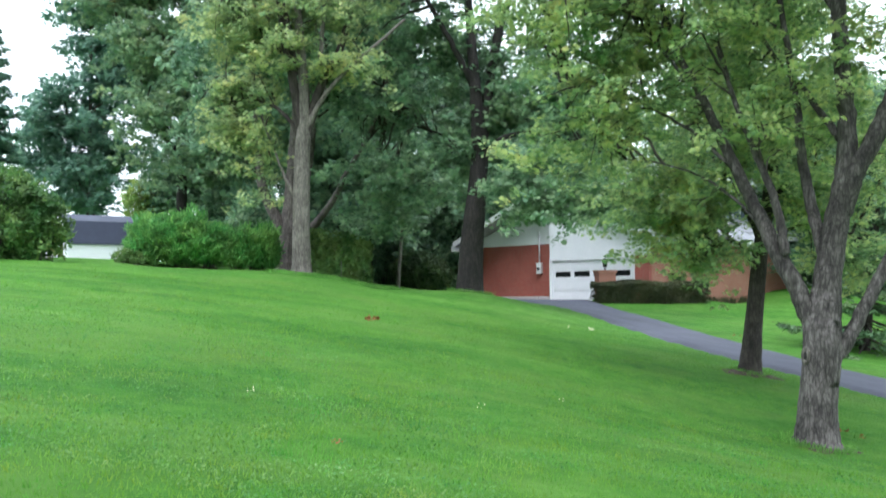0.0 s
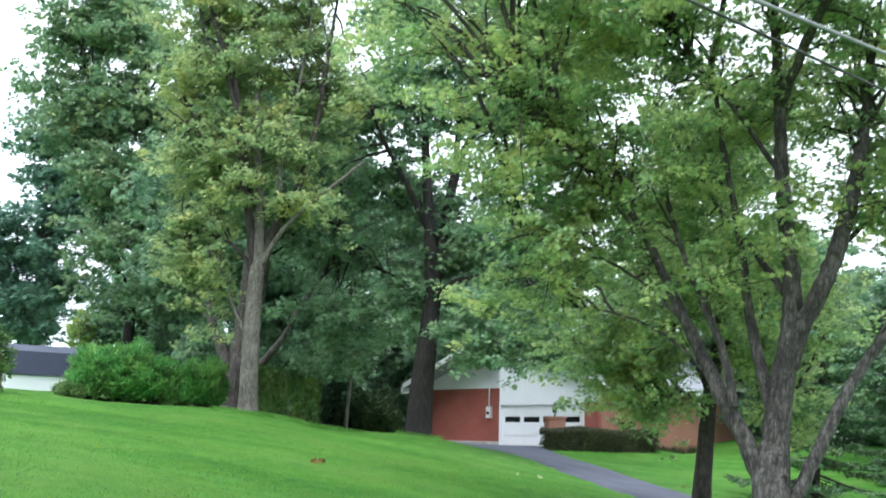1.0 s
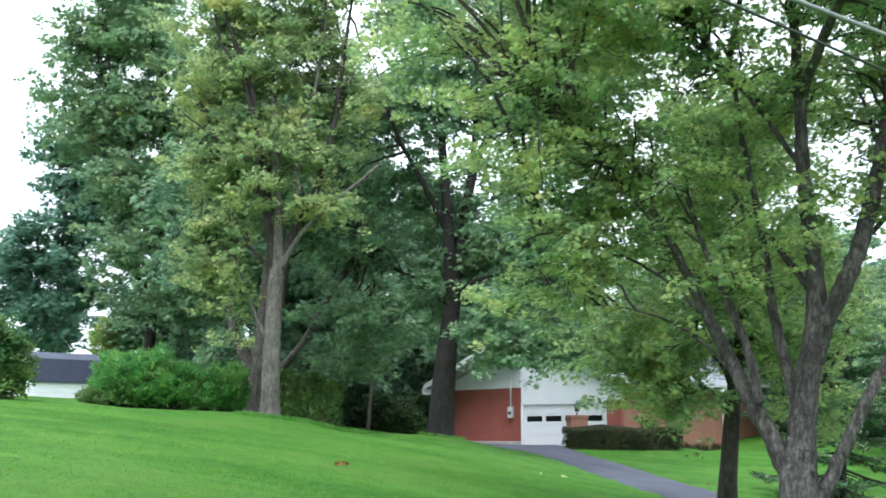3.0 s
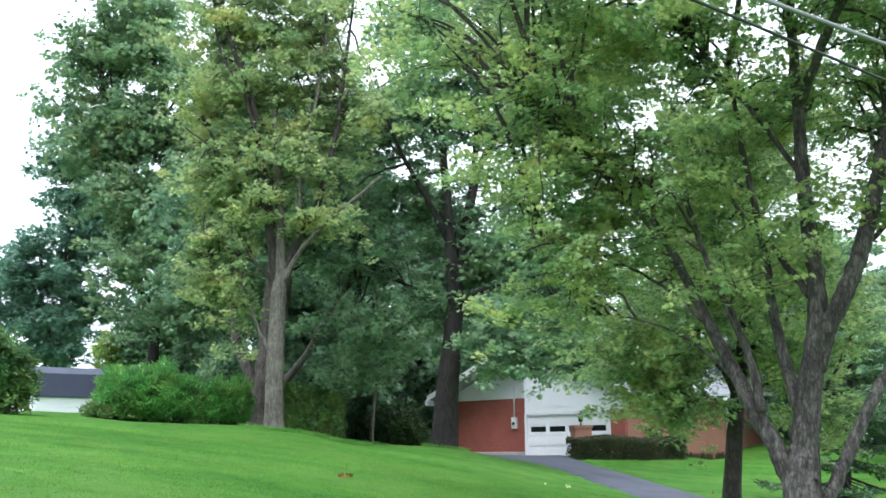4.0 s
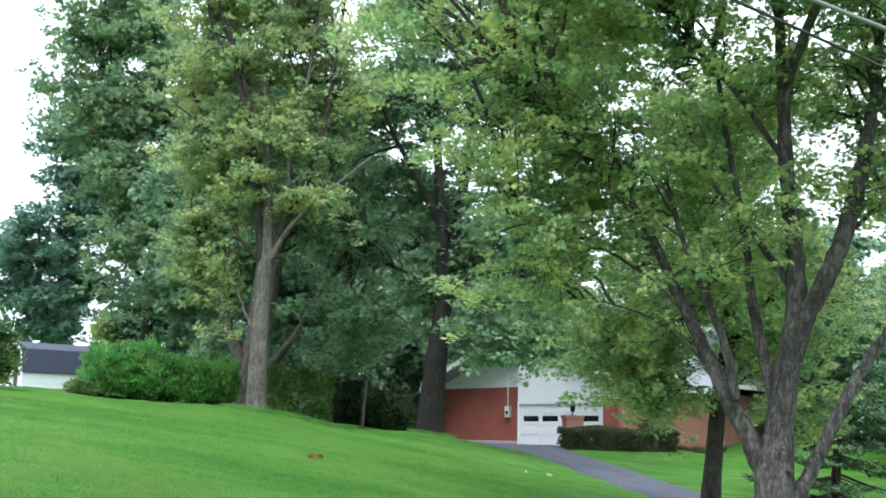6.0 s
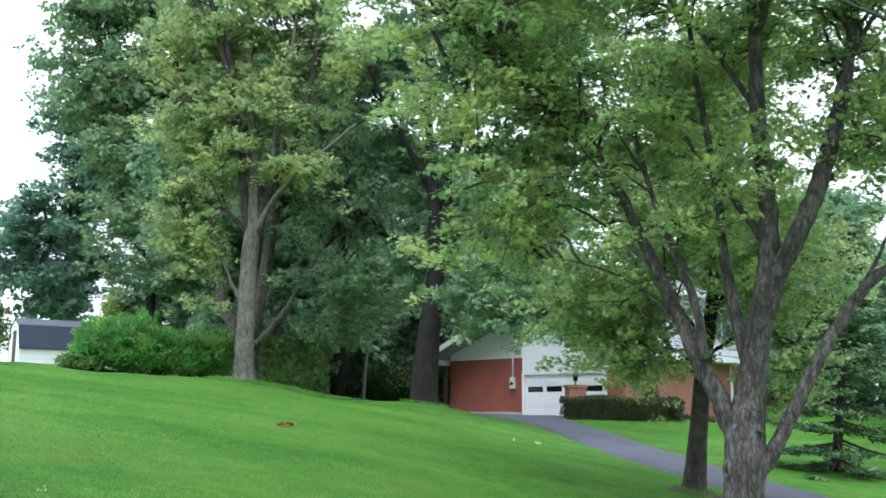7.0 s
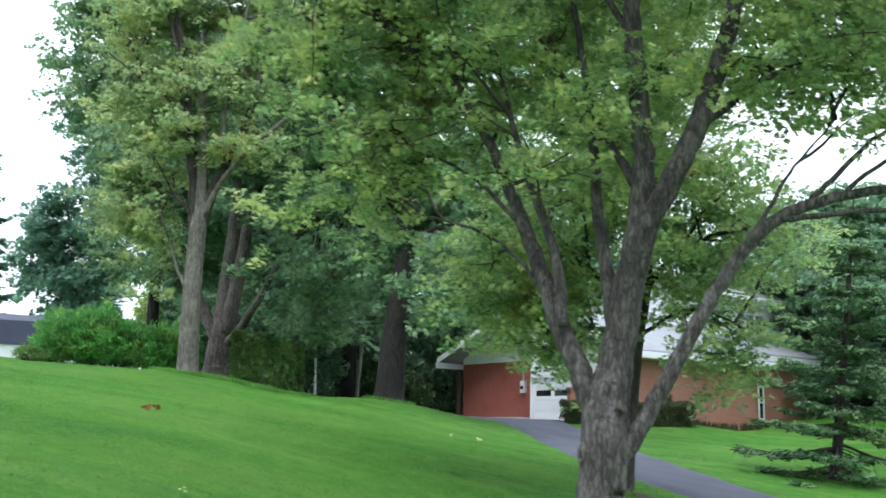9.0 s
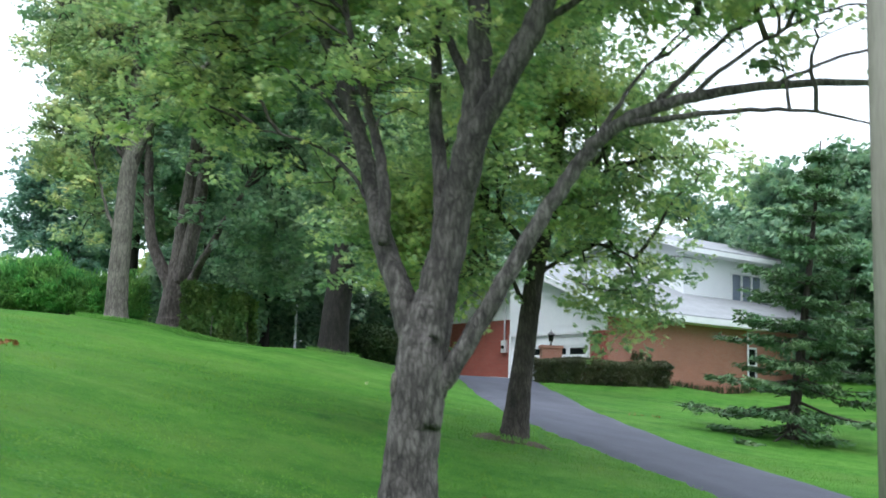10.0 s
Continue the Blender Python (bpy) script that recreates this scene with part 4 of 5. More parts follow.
def spruce(name, label, x, y, h, r, seed, size=0.16, whorls=22, per=9, group="", dens=16, lean=0.0, mat=NEEDLE, loose=0.45):
    """A spruce: straight trunk, whorls of drooping boughs, each bough a part-flat spray of needled twigs."""
    rng = np.random.default_rng(seed)
    b = on_ground(x, y, 0.1)
    root = empty(name, pose(*b, 0, lean, 0), label, "spruce", group)
    v, q, _ = tube_arrays([(0, 0, 0), (0.03, 0, h * 0.5), (0, 0.02, h)], 0.02 * h, 0.02, 10, 8, 0.005, rng, 0.2)
    soup("trunk", v, np.full(len(q), 4), q.ravel(), BARK_BROWN, root, "", True)
    pieces, cen, dirs = [], [], []
    for w in range(whorls):
        for k in range(per):
            f = 0.03 + 0.95 * (w + 0.1 + rng.uniform(0, loose)) / whorls
            z = h * f
            reach = r * max(0.02, 1 - f) ** 0.75
            a = 6.2832 * (k + rng.uniform(-0.3, 0.3)) / per + w * 1.1
            ln = reach * rng.uniform(0.45, 1.15)
            d = np.array([math.cos(a), math.sin(a), 0.0])
            droop = -0.22 * ln * (1 - f) + 0.25 * ln * f
            p = [np.array([0, 0, z]), d * ln * 0.5 + np.array([0, 0, z + droop * 0.7]), d * ln + np.array([0, 0, z + droop + 0.07 * ln])]
            v, q, tl = tube_arrays(p, 0.010 + 0.012 * ln, 0.004, 4, 4)
            pieces.append((v, q))
            m = max(4, int(dens * ln))
            t = rng.uniform(0.15, 1.0, m) ** 0.7
            i = np.clip((t * (len(tl) - 1)).astype(int), 0, len(tl) - 1)
            sd = np.array([-d[1], d[0], 0])
            wide = 0.34 * ln * (1.05 - t) + 0.10
            c = tl[i] + sd * (rng.uniform(-1, 1, m) * wide)[:, None] + np.array([0, 0, -0.06]) * rng.random((m, 1)) * 2
            cen.append(c)
            dirs.append(d + sd * np.sign(rng.uniform(-1, 1, m))[:, None] * 0.7 + np.array([0, 0, -0.25]))
    v, q = joined(pieces)
    tagged(soup("branchwork", v, np.full(len(q), 4), q.ravel(), TWIG, root, "", True), kind="stuff")
    c, d = np.concatenate(cen), np.concatenate(dirs)
    k = 7
    n = len(c) * k
    c, d = np.repeat(c, k, 0), np.repeat(d, k, 0)
    c = c + rng.normal(size=(n, 3)) * np.array([0.10, 0.10, 0.035])
    d = d + rng.normal(size=(n, 3)) * 0.45
    d /= np.linalg.norm(d, axis=1)[:, None]
    up = np.array([0, 0, 1.0]) + rng.normal(size=(n, 3)) * 0.4
    s = np.cross(d, up)
    s /= np.linalg.norm(s, axis=1)[:, None]
    ln = (size * rng.uniform(0.7, 1.3, n))[:, None, None]
    shp = NARROW
    vv = c[:, None] + ln * (shp[None, :, :1] * 1.3 * s[:, None] + shp[None, :, 1:] * d[:, None])
    soup("needles", vv.reshape(-1, 3), np.full(n, 4), np.arange(n * 4), mat, root)
    return root


def shrub(name, label, blobs, leaf, seed, clumps=260, per=16, size=0.10, spread=0.16, category="shrub", shape=OVAL, stems=26, up=0.9, group="", skirt=0.0):
    """blobs: (centre x, y, height over the ground, radii)."""
    rng = np.random.default_rng(seed)
    x0, y0 = blobs[0][0], blobs[0][1]
    b = on_ground(x0, y0, 0.05)
    root = empty(name, pose(*b), label, category, group)
    o = np.array(b)
    lobes = [(np.array((x, y, float(height(x, y)) + z)) - o, np.array(r)) for x, y, z, r in blobs]
    ends = lobe_points(lobes, stems * 2, rng, 0.5)
    pieces = []
    for e in ends:
        c = lobes[int(np.argmin([np.linalg.norm(e - l[0]) for l in lobes]))][0]
        s = np.array([c[0] + rng.normal() * 0.2, c[1] + rng.normal() * 0.2, float(height(c[0] + o[0], c[1] + o[1])) - o[2] - 0.05])
        v, q, _ = tube_arrays([s, (s + e) / 2 + rng.normal(size=3) * 0.1, e], 0.025, 0.006, 5, 3)
        pieces.append((v, q))
    v, q = joined(pieces)
    tagged(soup("stemwork", v, np.full(len(q), 4), q.ravel(), TWIG, root, "", True), kind="stuff")
    pts = lobe_points(lobes, clumps, rng, 0.72)
    aim = None
    if shape is NARROW:
        near = np.array([lobes[int(np.argmin([np.linalg.norm((p - l[0]) / l[1]) for l in lobes]))][0] for p in pts])
        out = (pts - near) / (np.linalg.norm(pts - near, axis=1)[:, None] + 1e-6) + np.array([0, 0, 0.5])
        tuft = np.array([max(0.0, noise.noise(Vector(p * 2.2))) for p in pts])
        aim = out + np.array([0, 0, 0.35])
        pts = pts + out * (tuft * 0.5 + rng.exponential(0.05, len(pts)))[:, None]
    g = height(pts[:, 0] + o[0], pts[:, 1] + o[1]) - o[2]
    if skirt:
        keep = pts[:, 2] > g + skirt * (1 + 1.2 * np.array([noise.noise(Vector((p[0] * 1.3, p[1] * 1.3, seed))) for p in pts]))
        pts, g = pts[keep], g[keep]
        aim = aim[keep] if aim is not None else None
    pts[:, 2] = np.maximum(pts[:, 2], g + 0.06)
    leaf_cloud("foliage", pts, per, spread, size, leaf, root, rng, shape, 0.8, up, "", aim)
    return root


def hedge(name, label, p, q, width, tall, leaf, seed, n=900, size=0.07, group=""):
    """A clipped hedge between two places, with an uneven top."""
    rng = np.random.default_rng(seed)
    p, q = np.array(p, float), np.array(q, float)
    b = on_ground(p[0], p[1], 0.05)
    root = empty(name, pose(*b), label, "hedge", group)
    d = q - p
    ln = np.linalg.norm(d)
    d /= ln
    s = np.array([-d[1], d[0]])
    a, c, z = rng.uniform(0, ln, n), rng.uniform(-1, 1, n), rng.random(n)
    face = rng.integers(0, 4, n)
    c = np.where(face < 2, np.sign(c) * rng.uniform(0.8, 1, n), c)
    z = np.where(face >= 2, rng.uniform(0.9, 1.0, n), z)
    bumpy = np.array([noise.noise((u * 0.9, 0.3, seed)) for u in a]) * 0.18
    xy = p + d * a[:, None] + s * (c * width / 2)[:, None]
    pts = np.column_stack([xy, height(xy[:, 0], xy[:, 1]) + 0.04 + z * (tall + bumpy)]) - np.array(b)
    stems = []
    for u in np.arange(0.15, ln, 0.22):
        o = p + d * u
        g = float(height(o[0], o[1]))
        e = np.array([o[0] + rng.normal() * 0.12, o[1] + rng.normal() * 0.12, g + tall * 0.9]) - np.array(b)
        f = np.array([o[0], o[1], g - 0.05]) - np.array(b)
        v, qd, _ = tube_arrays([f, (e + f) / 2 + rng.normal(size=3) * 0.05, e], 0.03, 0.008, 5, 3)
        stems.append((v, qd))
    v, qd = joined(stems)
    tagged(soup("stemwork", v, np.full(len(qd), 4), qd.ravel(), TWIG, root, "", True), kind="stuff")
    leaf_cloud("foliage", pts, 14, 0.085, size, leaf, root, rng, OVAL, 0.9, 0.6)
    return root


near_maple()
second_maple()
big_oak()
pair_maples()
spruce("spruce_tree", "dense green spruce with drooping boughs beside the driveway", 14.95, 36.7, 9.0, 3.55, 21, 0.22, 14, 9, "", 14, 6.5, NEEDLE, 0.5)
spruce("spruce_tree", "dark full spruce on the lawn in front of the white house", 22.3, 43.0, 10.5, 2.9, 27, 0.24, 20, 11, "", 16, 0.0, NEEDLE, 0.8)
# LEAF_BLUE instead of NEEDLE: distance haze put into this far spruce's colour
spruce("spruce_tree", "tall thin blue-green spruce far behind the shed", -25.8, 57.5, 19.2 - float(height(-25.8, 57.5)), 3.1, 22, 0.42, 26, 10, "far trees", 9, -0.6, LEAF_BLUE, 0.95)
wood_tree("tree", "tall open-crowned bluish tree far behind the shed", -23.9, 68.0, 22.3, 3.9, LEAF_BLUE, 31, 0.30, 1700, 0.35, 0.38, 0.0, "far trees", 1.0, BARK_MID)
wood_tree("tree", "lower bluish tree far behind the shed", -25.2, 72.0, 14.0, 2.6, LEAF_BLUE, 32, 0.40, 300, 0.34, 0.50, 0.02, "far trees", 1.0, BARK_MID)


def broad_tree():
    b = on_ground(-14.6, 56.0, 0.2)
    limbs = [([(-14.5, 56.0, 9.3), (-15.6, 56.0, 10.6), (-16.9, 56.0, 13.0), (-18.0, 56.0, 16.7)], 0.16, 0.05), ([(-14.5, 56.0, 10.8), (-13.0, 55.8, 12.1), (-11.9, 55.6, 13.4)], 0.13, 0.04), ([(-14.5, 56.0, 13.0), (-16.0, 56.0, 16.9), (-17.8, 56.0, 21.2), (-18.9, 56.0, 24.4)], 0.14, 0.04), ([(-14.5, 56.0, 10.2), (-15.2, 55.6, 10.7), (-16.0, 55.1, 11.0)], 0.08, 0.03), ([(-14.5, 56.0, 14.7), (-13.6, 56.0, 18.5), (-13.8, 56.0, 22.9)], 0.13, 0.04)]
    lobes = [((-18.0, 56.0, 24.0), (2.9, 2.4, 2.2)), ((-19.7, 56.0, 22.3), (2.0, 1.8, 1.9)), ((-18.9, 56.0, 18.6), (1.6, 1.5, 1.5)), ((-15.6, 56.0, 24.5), (3.1, 2.4, 2.2)), ((-17.2, 56.0, 19.9), (2.5, 2.2, 2.0)), ((-15.2, 56.5, 19.6), (2.9, 2.2, 2.2)), ((-16.6, 56.0, 15.4), (2.0, 1.9, 1.8)), ((-14.3, 56.5, 15.4), (2.6, 2.2, 2.0)), ((-15.2, 54.9, 12.1), (2.4, 2.2, 1.5)), ((-12.1, 55.5, 12.6), (2.4, 2.2, 2.0)), ((-15.6, 54.5, 9.6), (1.6, 1.5, 1.0)), ((-12.3, 55.1, 9.6), (2.0, 1.8, 1.1)), ((-17.0, 56.0, 27.5), (3.3, 2.9, 2.0)), ((-12.1, 56.5, 21.8), (2.6, 2.2, 2.4)), ((-11.6, 56.5, 17.4), (2.4, 2.2, 2.2))]
    tree("tree", "tall broad green tree standing behind the shrubs", b, ([b, (-14.6, 56, 6.4), (-14.5, 56, 12.0), (-14.4, 56, 18.0), (-15.0, 56, 24.0)], 0.38, 0.08),
         limbs, lobes, LEAF_BROAD, 170, 6600, 12, 0.32, 0.28, BARK_DARK, LOBED, 33, 0.42, 0.5, "far trees", gap_scale=0.42, sides=12, wide=0.95)


broad_tree()
for k, (x, y, h, r, lf) in enumerate([(-9.6, 54, 17, 3.6, LEAF_WOOD), (-6.5, 54, 19, 5, LEAF_WOOD), (-4.85, 60.5, 18, 4.8, LEAF_OAK), (-9, 66, 20, 5.5, LEAF_WOOD), (0.45, 62, 15, 5.0, LEAF_WOOD), (4.5, 70, 14, 5.0, LEAF_OAK),
                                     (9, 74, 16, 5, LEAF_BLUE), (16, 78, 15.5, 5.5, LEAF_WOOD), (23, 74, 15, 5.5, LEAF_WOOD), (29, 68, 14.5, 5, LEAF_OAK), (24, 60, 12.5, 4.5, LEAF_WOOD), (34, 60, 14, 5, LEAF_WOOD), (30, 50, 12, 4.5, LEAF_OAK), (-20.6, 82, 14, 3.6, LEAF_WOOD), (-16.5, 82, 16, 4.5, LEAF_WOOD), (20.5, 66, 13, 4.5, LEAF_WOOD), (26, 47, 10, 4, LEAF_WOOD)]):
    wood_tree("tree", "full dark woodland tree behind the house and shrubs", x, y, h, r, lf, 40 + k, 0.34 if k in (0, 2) else 0.28 if k == 4 else 0.13, 900, 0.40, 0.33, 0.0, "woodland trees", 1.0, BARK_DARK, 12, 2.0 if k == 2 else 1.0)

wood_tree("tree", "thin pale leaning tree at the wood's edge", -2.4, 50.0, 7.5, 2.0, LEAF_OAK, 71, 0.5, 160, 0.24, 0.4, 0.07, "woodland trees", 1.0, BARK_PALE)
shrub("shrub", "large dense bush with a few yellowed leaves", [(-14.9, 33.6, 1.45, (1.8, 1.5, 1.6)), (-13.6, 33.8, 1.1, (0.95, 1.1, 1.25)), (-16.7, 33.8, 1.5, (1.8, 1.5, 1.7))], LEAF_BUSH, 61, 1500, 18, 0.17, 0.20)
shrub("shrub", "feathery bright green round shrub beside the shed", [(-10.6, 40.0, 1.0, (1.5, 1.4, 0.95)), (-9.4, 40.0, 0.85, (0.95, 1.0, 0.75)), (-11.6, 39.8, 0.95, (0.8, 0.8, 0.7)), (-11.7, 39.3, 0.45, (0.6, 0.5, 0.5))], LEAF_SHRUB, 62, 1500, 18, 0.24, 0.17, "shrub", NARROW, 40, 0.4, "", 0.2)
shrub("shrub", "small yellowish green mound at the shed's corner", [(-12.2, 38.6, 0.22, (0.5, 0.4, 0.32)), (-11.8, 38.7, 0.18, (0.3, 0.3, 0.28))], LEAF_BOX, 67, 160, 14, 0.09, 0.10, "shrub", OVAL, 10)
shrub("shrub", "feathery bright green low shrub in the bank", [(-8.1, 40.2, 0.75, (0.85, 0.9, 0.7)), (-7.4, 40.6, 0.70, (0.6, 0.7, 0.62))], LEAF_SHRUB, 63, 900, 18, 0.22, 0.15, "shrub", NARROW, 30, 0.4, "", 0.2)
for k, (x, y, r, h) in enumerate([(-9.2, 48.5, 1.1, 3.2), (-8.0, 48.5, 2.0, 2.8), (-8.2, 51.0, 1.5, 2.8), (-4.2, 64, 3.0, 3.4), (-0.5, 66, 3.0, 3.4), (2.6, 66, 3.2, 3.2), (-9, 58, 3.0, 3.4), (-3.5, 72, 3.4, 5.5), (0.5, 73, 3.4, 5.5), (4.5, 74, 3.4, 5.5), (-8, 69, 3.4, 5.0), (-12.9, 58.5, 1.2, 5.0), (21, 62, 3, 3.4), (25.5, 57, 3, 3.2), (28, 50, 3, 3), (24, 43, 2.4, 2.4), (-0.3, 61.2, 2.4, 5.4)]):
    shrub("thicket_shrub", "dark leafy understorey thicket in the wood's shade", [(x, y, h * 0.5, (r, 1.6, h * 0.62)), (x + r * 0.7, y + 0.8, h * 0.42, (r * 0.7, 1.4, h * 0.55))], LEAF_WOOD, 80 + k, 420, 14, 0.34, 0.34, "shrub", OVAL, 20, 0.9, "understorey thicket")
hedge("hedge", "tall boxy dark green hedge by the maples", (-5.6, 41.95), (-3.15, 41.95), 1.3, 1.75, LEAF_BOX, 64, 2600, 0.15, "boxy hedges")
shrub("shrub", "round dark green shrub before the wood", [(-1.5, 56.3, 0.95, (1.45, 1.3, 1.1)), (-0.6, 56.6, 0.8, (0.9, 0.9, 0.9))], LEAF_HEDGE, 65, 1300, 16, 0.17, 0.17)
shrub("young_tree", "light lime-green young tree far behind the shed", [(-24.2, 80.0, 9.0 - float(height(-24.2, 80.0)), (1.3, 1.2, 2.2)), (-23.3, 80.5, 8.0 - float(height(-23.3, 80.5)), (1.1, 1.0, 1.7))], LEAF_LIME, 68, 420, 14, 0.26, 0.26, "tree")
shrub("shrub", "clipped dark evergreen shrub by the house wall", [(10.1, 50.7, 2.3 - float(height(10.1, 50.7)), (0.75, 0.6, 0.5)), (11.1, 51.0, 2.3 - float(height(11.1, 51.0)), (0.75, 0.6, 0.45))], LEAF_HEDGE, 69, 420, 16, 0.09, 0.10)
hedge("hedge", "long clipped hedge with brownish stems before the house", (6.95, 47.95), (12.45, 49.2), 0.85, 0.86, LEAF_BROWN_HEDGE, 66, 4200, 0.085, "boxy hedges")


# ---- house ----
HZ = 1.22
house = empty("house", pose(5.5, 54.0, 0, 0, 0, math.degrees(math.atan2(-0.731, 0.682))), "red brick house with white siding and a side garage", "house")


def pb(name, mat, label, *boxes, parent=house):
    bm = bmesh.new()
    for b in boxes:
        box(bm, *b)
    return part(name, bm, mat, parent, label)


def roof_z(a):
    """Underside of the main gable roof across the house."""
    return 7.12 - 0.40 * abs(a + 0.25)


pb("brick_wall", BRICK_RED, "dark red brick gable wall", (-6.5, -0.02, 0.95, 1.2, 0.4, 4.32))
bm = bmesh.new()
prism(bm, [(-6.5, 4.325), (-0.02, 4.325), (-0.02, roof_z(0)), (-6.5, roof_z(-6.5))], 'y', 0.93, 1.18)
part("gable_siding", bm, WHITE, house, "white gable siding over the brick")
bm = bmesh.new()
prism(bm, [(-0.02, 3.47), (6.3, 3.47), (6.3, roof_z(6.3)), (-0.02, roof_z(0))], 'y', -0.02, 0.2)
part("gable_siding", bm, WHITE, house, "white siding above the garage door")
for z in np.arange(3.75, 6.9, 0.26):
    amax = min(6.28, -0.25 + (7.12 - z) / 0.40 - 0.05)
    if amax > 0.4:
        pb("siding_board", WHITE, "", (0.0, amax, -0.032, -0.021, z, z + 0.235))
pb("brick_wall", BRICK_RED, "brick pier beside the garage door", (5.47, 6.3, 0.0, 0.24, 0.4, 3.465))
pb("brick_wall", BRICK_ORANGE, "lighter orange brick front wall", (6.06, 6.3, 0.245, 9.35, 0.2, 4.3))
pb("brick_wall", BRICK_ORANGE, "lighter orange brick end wall", (4.0, 6.055, 9.11, 9.35, 0.2, 4.3))
pb("brick_wall", BRICK_ORANGE, "lighter orange brick wall behind the spruce", (4.76, 5.0, 9.36, 17.0, 0.0, 4.3))
pb("brick_wall", BRICK_RED, "back wall", (-6.5, 3.0, 16.75, 17.0, 0.0, 4.6), (-6.5, -6.25, 1.25, 16.7, 0.0, 4.3))
pb("garage_trim", TRIM, "white garage door trim", (-0.03, 0.09, -0.05, 0.12, HZ - 0.1, 3.46), (5.33, 5.46, -0.05, 0.12, HZ - 0.1, 3.46), (0.095, 5.325, -0.05, 0.12, 3.36, 3.46))
door = pb("garage_door", WHITE, "white sectional garage door with four dark windows", (0.095, 5.325, 0.10, 0.14, HZ - 0.05, 3.355))
for r in range(4):
    z0 = HZ + 0.0 + r * 0.533
    if r == 2:
        continue
    pb("door_panel", WHITE, "", (0.11, 5.31, 0.06, 0.098, z0 + 0.012, z0 + 0.521), parent=door)
    for k in range(4):
        a = 0.26 + k * 1.27
        pb("raised_panel", WHITE, "", (a, a + 1.08, 0.045, 0.058, z0 + 0.09, z0 + 0.44), parent=door)
z0 = HZ + 2 * 0.533
row = [(0.11, 5.31, 0.06, 0.098, z0 + 0.012, z0 + 0.20), (0.11, 5.31, 0.06, 0.098, z0 + 0.48, z0 + 0.521)]
edges = [0.11] + [e for k in range(4) for e in (0.29 + k * 1.27, 1.33 + k * 1.27)] + [5.31]
row += [(edges[i], edges[i + 1], 0.06, 0.098, z0 + 0.201, z0 + 0.479) for i in range(0, 10, 2)]
pb("door_panel", WHITE, "panel with openings for the windows", *row, parent=door)
for k in range(4):
    pb("window_pane", GLASS, "dark glass pane", (0.29 + k * 1.27, 1.33 + k * 1.27, 0.085, 0.094, z0 + 0.20, z0 + 0.48), parent=door)

# main roof: two slopes with thickness, fascia along the gable and the eaves
bm = bmesh.new()
prism(bm, [(3.07, roof_z(3.07) + 0.005), (5.6, roof_z(5.6) + 0.005), (5.6, roof_z(5.6) + 0.19), (3.07, roof_z(3.07) + 0.19)], 'y', 9.905, 17.3)
part("roof", bm, SHINGLE, house, "pale grey shingle roof slope")
pb("gutter", TRIM, "white eaves gutter", (5.605, 5.71, 9.905, 17.3, 4.60, 4.86))
for sgn, far in ((-1, -7.0), (1, 6.95)):
    bm = bmesh.new()
    lo, hi = (-0.25, far) if sgn > 0 else (far, -0.25)
    prism(bm, [(lo, roof_z(lo) + 0.005), (hi, roof_z(hi) + 0.005), (hi, roof_z(hi) + 0.19), (lo, roof_z(lo) + 0.19)], 'y', -0.45, 9.9 if sgn > 0 else 17.3)
    part("roof", bm, SHINGLE, house, "pale grey shingle roof slope")
    bm = bmesh.new()
    prism(bm, [(lo, roof_z(lo) - 0.09), (hi, roof_z(hi) - 0.09), (hi, roof_z(hi) + 0.20), (lo, roof_z(lo) + 0.20)], 'y', -0.50, -0.455)
    part("fascia", bm, TRIM, house, "white gable fascia board")
pb("gutter", TRIM, "white eaves gutter", (6.955, 7.06, -0.5, 9.9, 4.08, 4.36))
pb("gutter", TRIM, "white eaves gutter", (-7.11, -7.005, -0.5, 17.3, 4.10, 4.40))
pb("soffit", TRIM, "white boxed soffit", (6.31, 6.95, -0.4, 9.9, 4.06, 4.12))
pb("soffit", TRIM, "white boxed soffit", (-7.0, -6.51, -0.4, 17.0, 4.08, 4.14))

# upper storey
UB, UE = 8.5, 16.8
wall_top = 8.15
wins = [(12.2, 14.6, 5.85, 7.35)]
b0, b1, wz0, wz1 = wins[0]
pb("upper_wall", WHITE, "white sided upper storey wall", (2.8, 3.05, UB, b0, 4.65, wall_top), (2.8, 3.05, b1, UE, 4.65, wall_top), (2.8, 3.05, b0, b1, 4.65, wz0), (2.8, 3.05, b0, b1, wz1, wall_top))
pb("upper_wall", WHITE, "white sided upper storey end wall", (-4.0, 2.795, UB, UB + 0.24, 5.0, wall_top), (-4.0, 2.795, UE - 0.24, UE, 4.65, wall_top), (-4.0, -3.76, UB + 0.245, UE - 0.245, 5.0, wall_top))
for z in np.arange(4.8, wall_top - 0.2, 0.22):
    if wz0 - 0.3 < z < wz1 + 0.05:
        for y0, y1 in ((UB, b0 - 0.14), (b1 + 0.14, UE)):
            pb("siding_board", WHITE, "", (3.053, 3.066, y0, y1, z, z + 0.20))
    else:
        pb("siding_board", WHITE, "", (3.053, 3.066, UB, UE, z, z + 0.20))
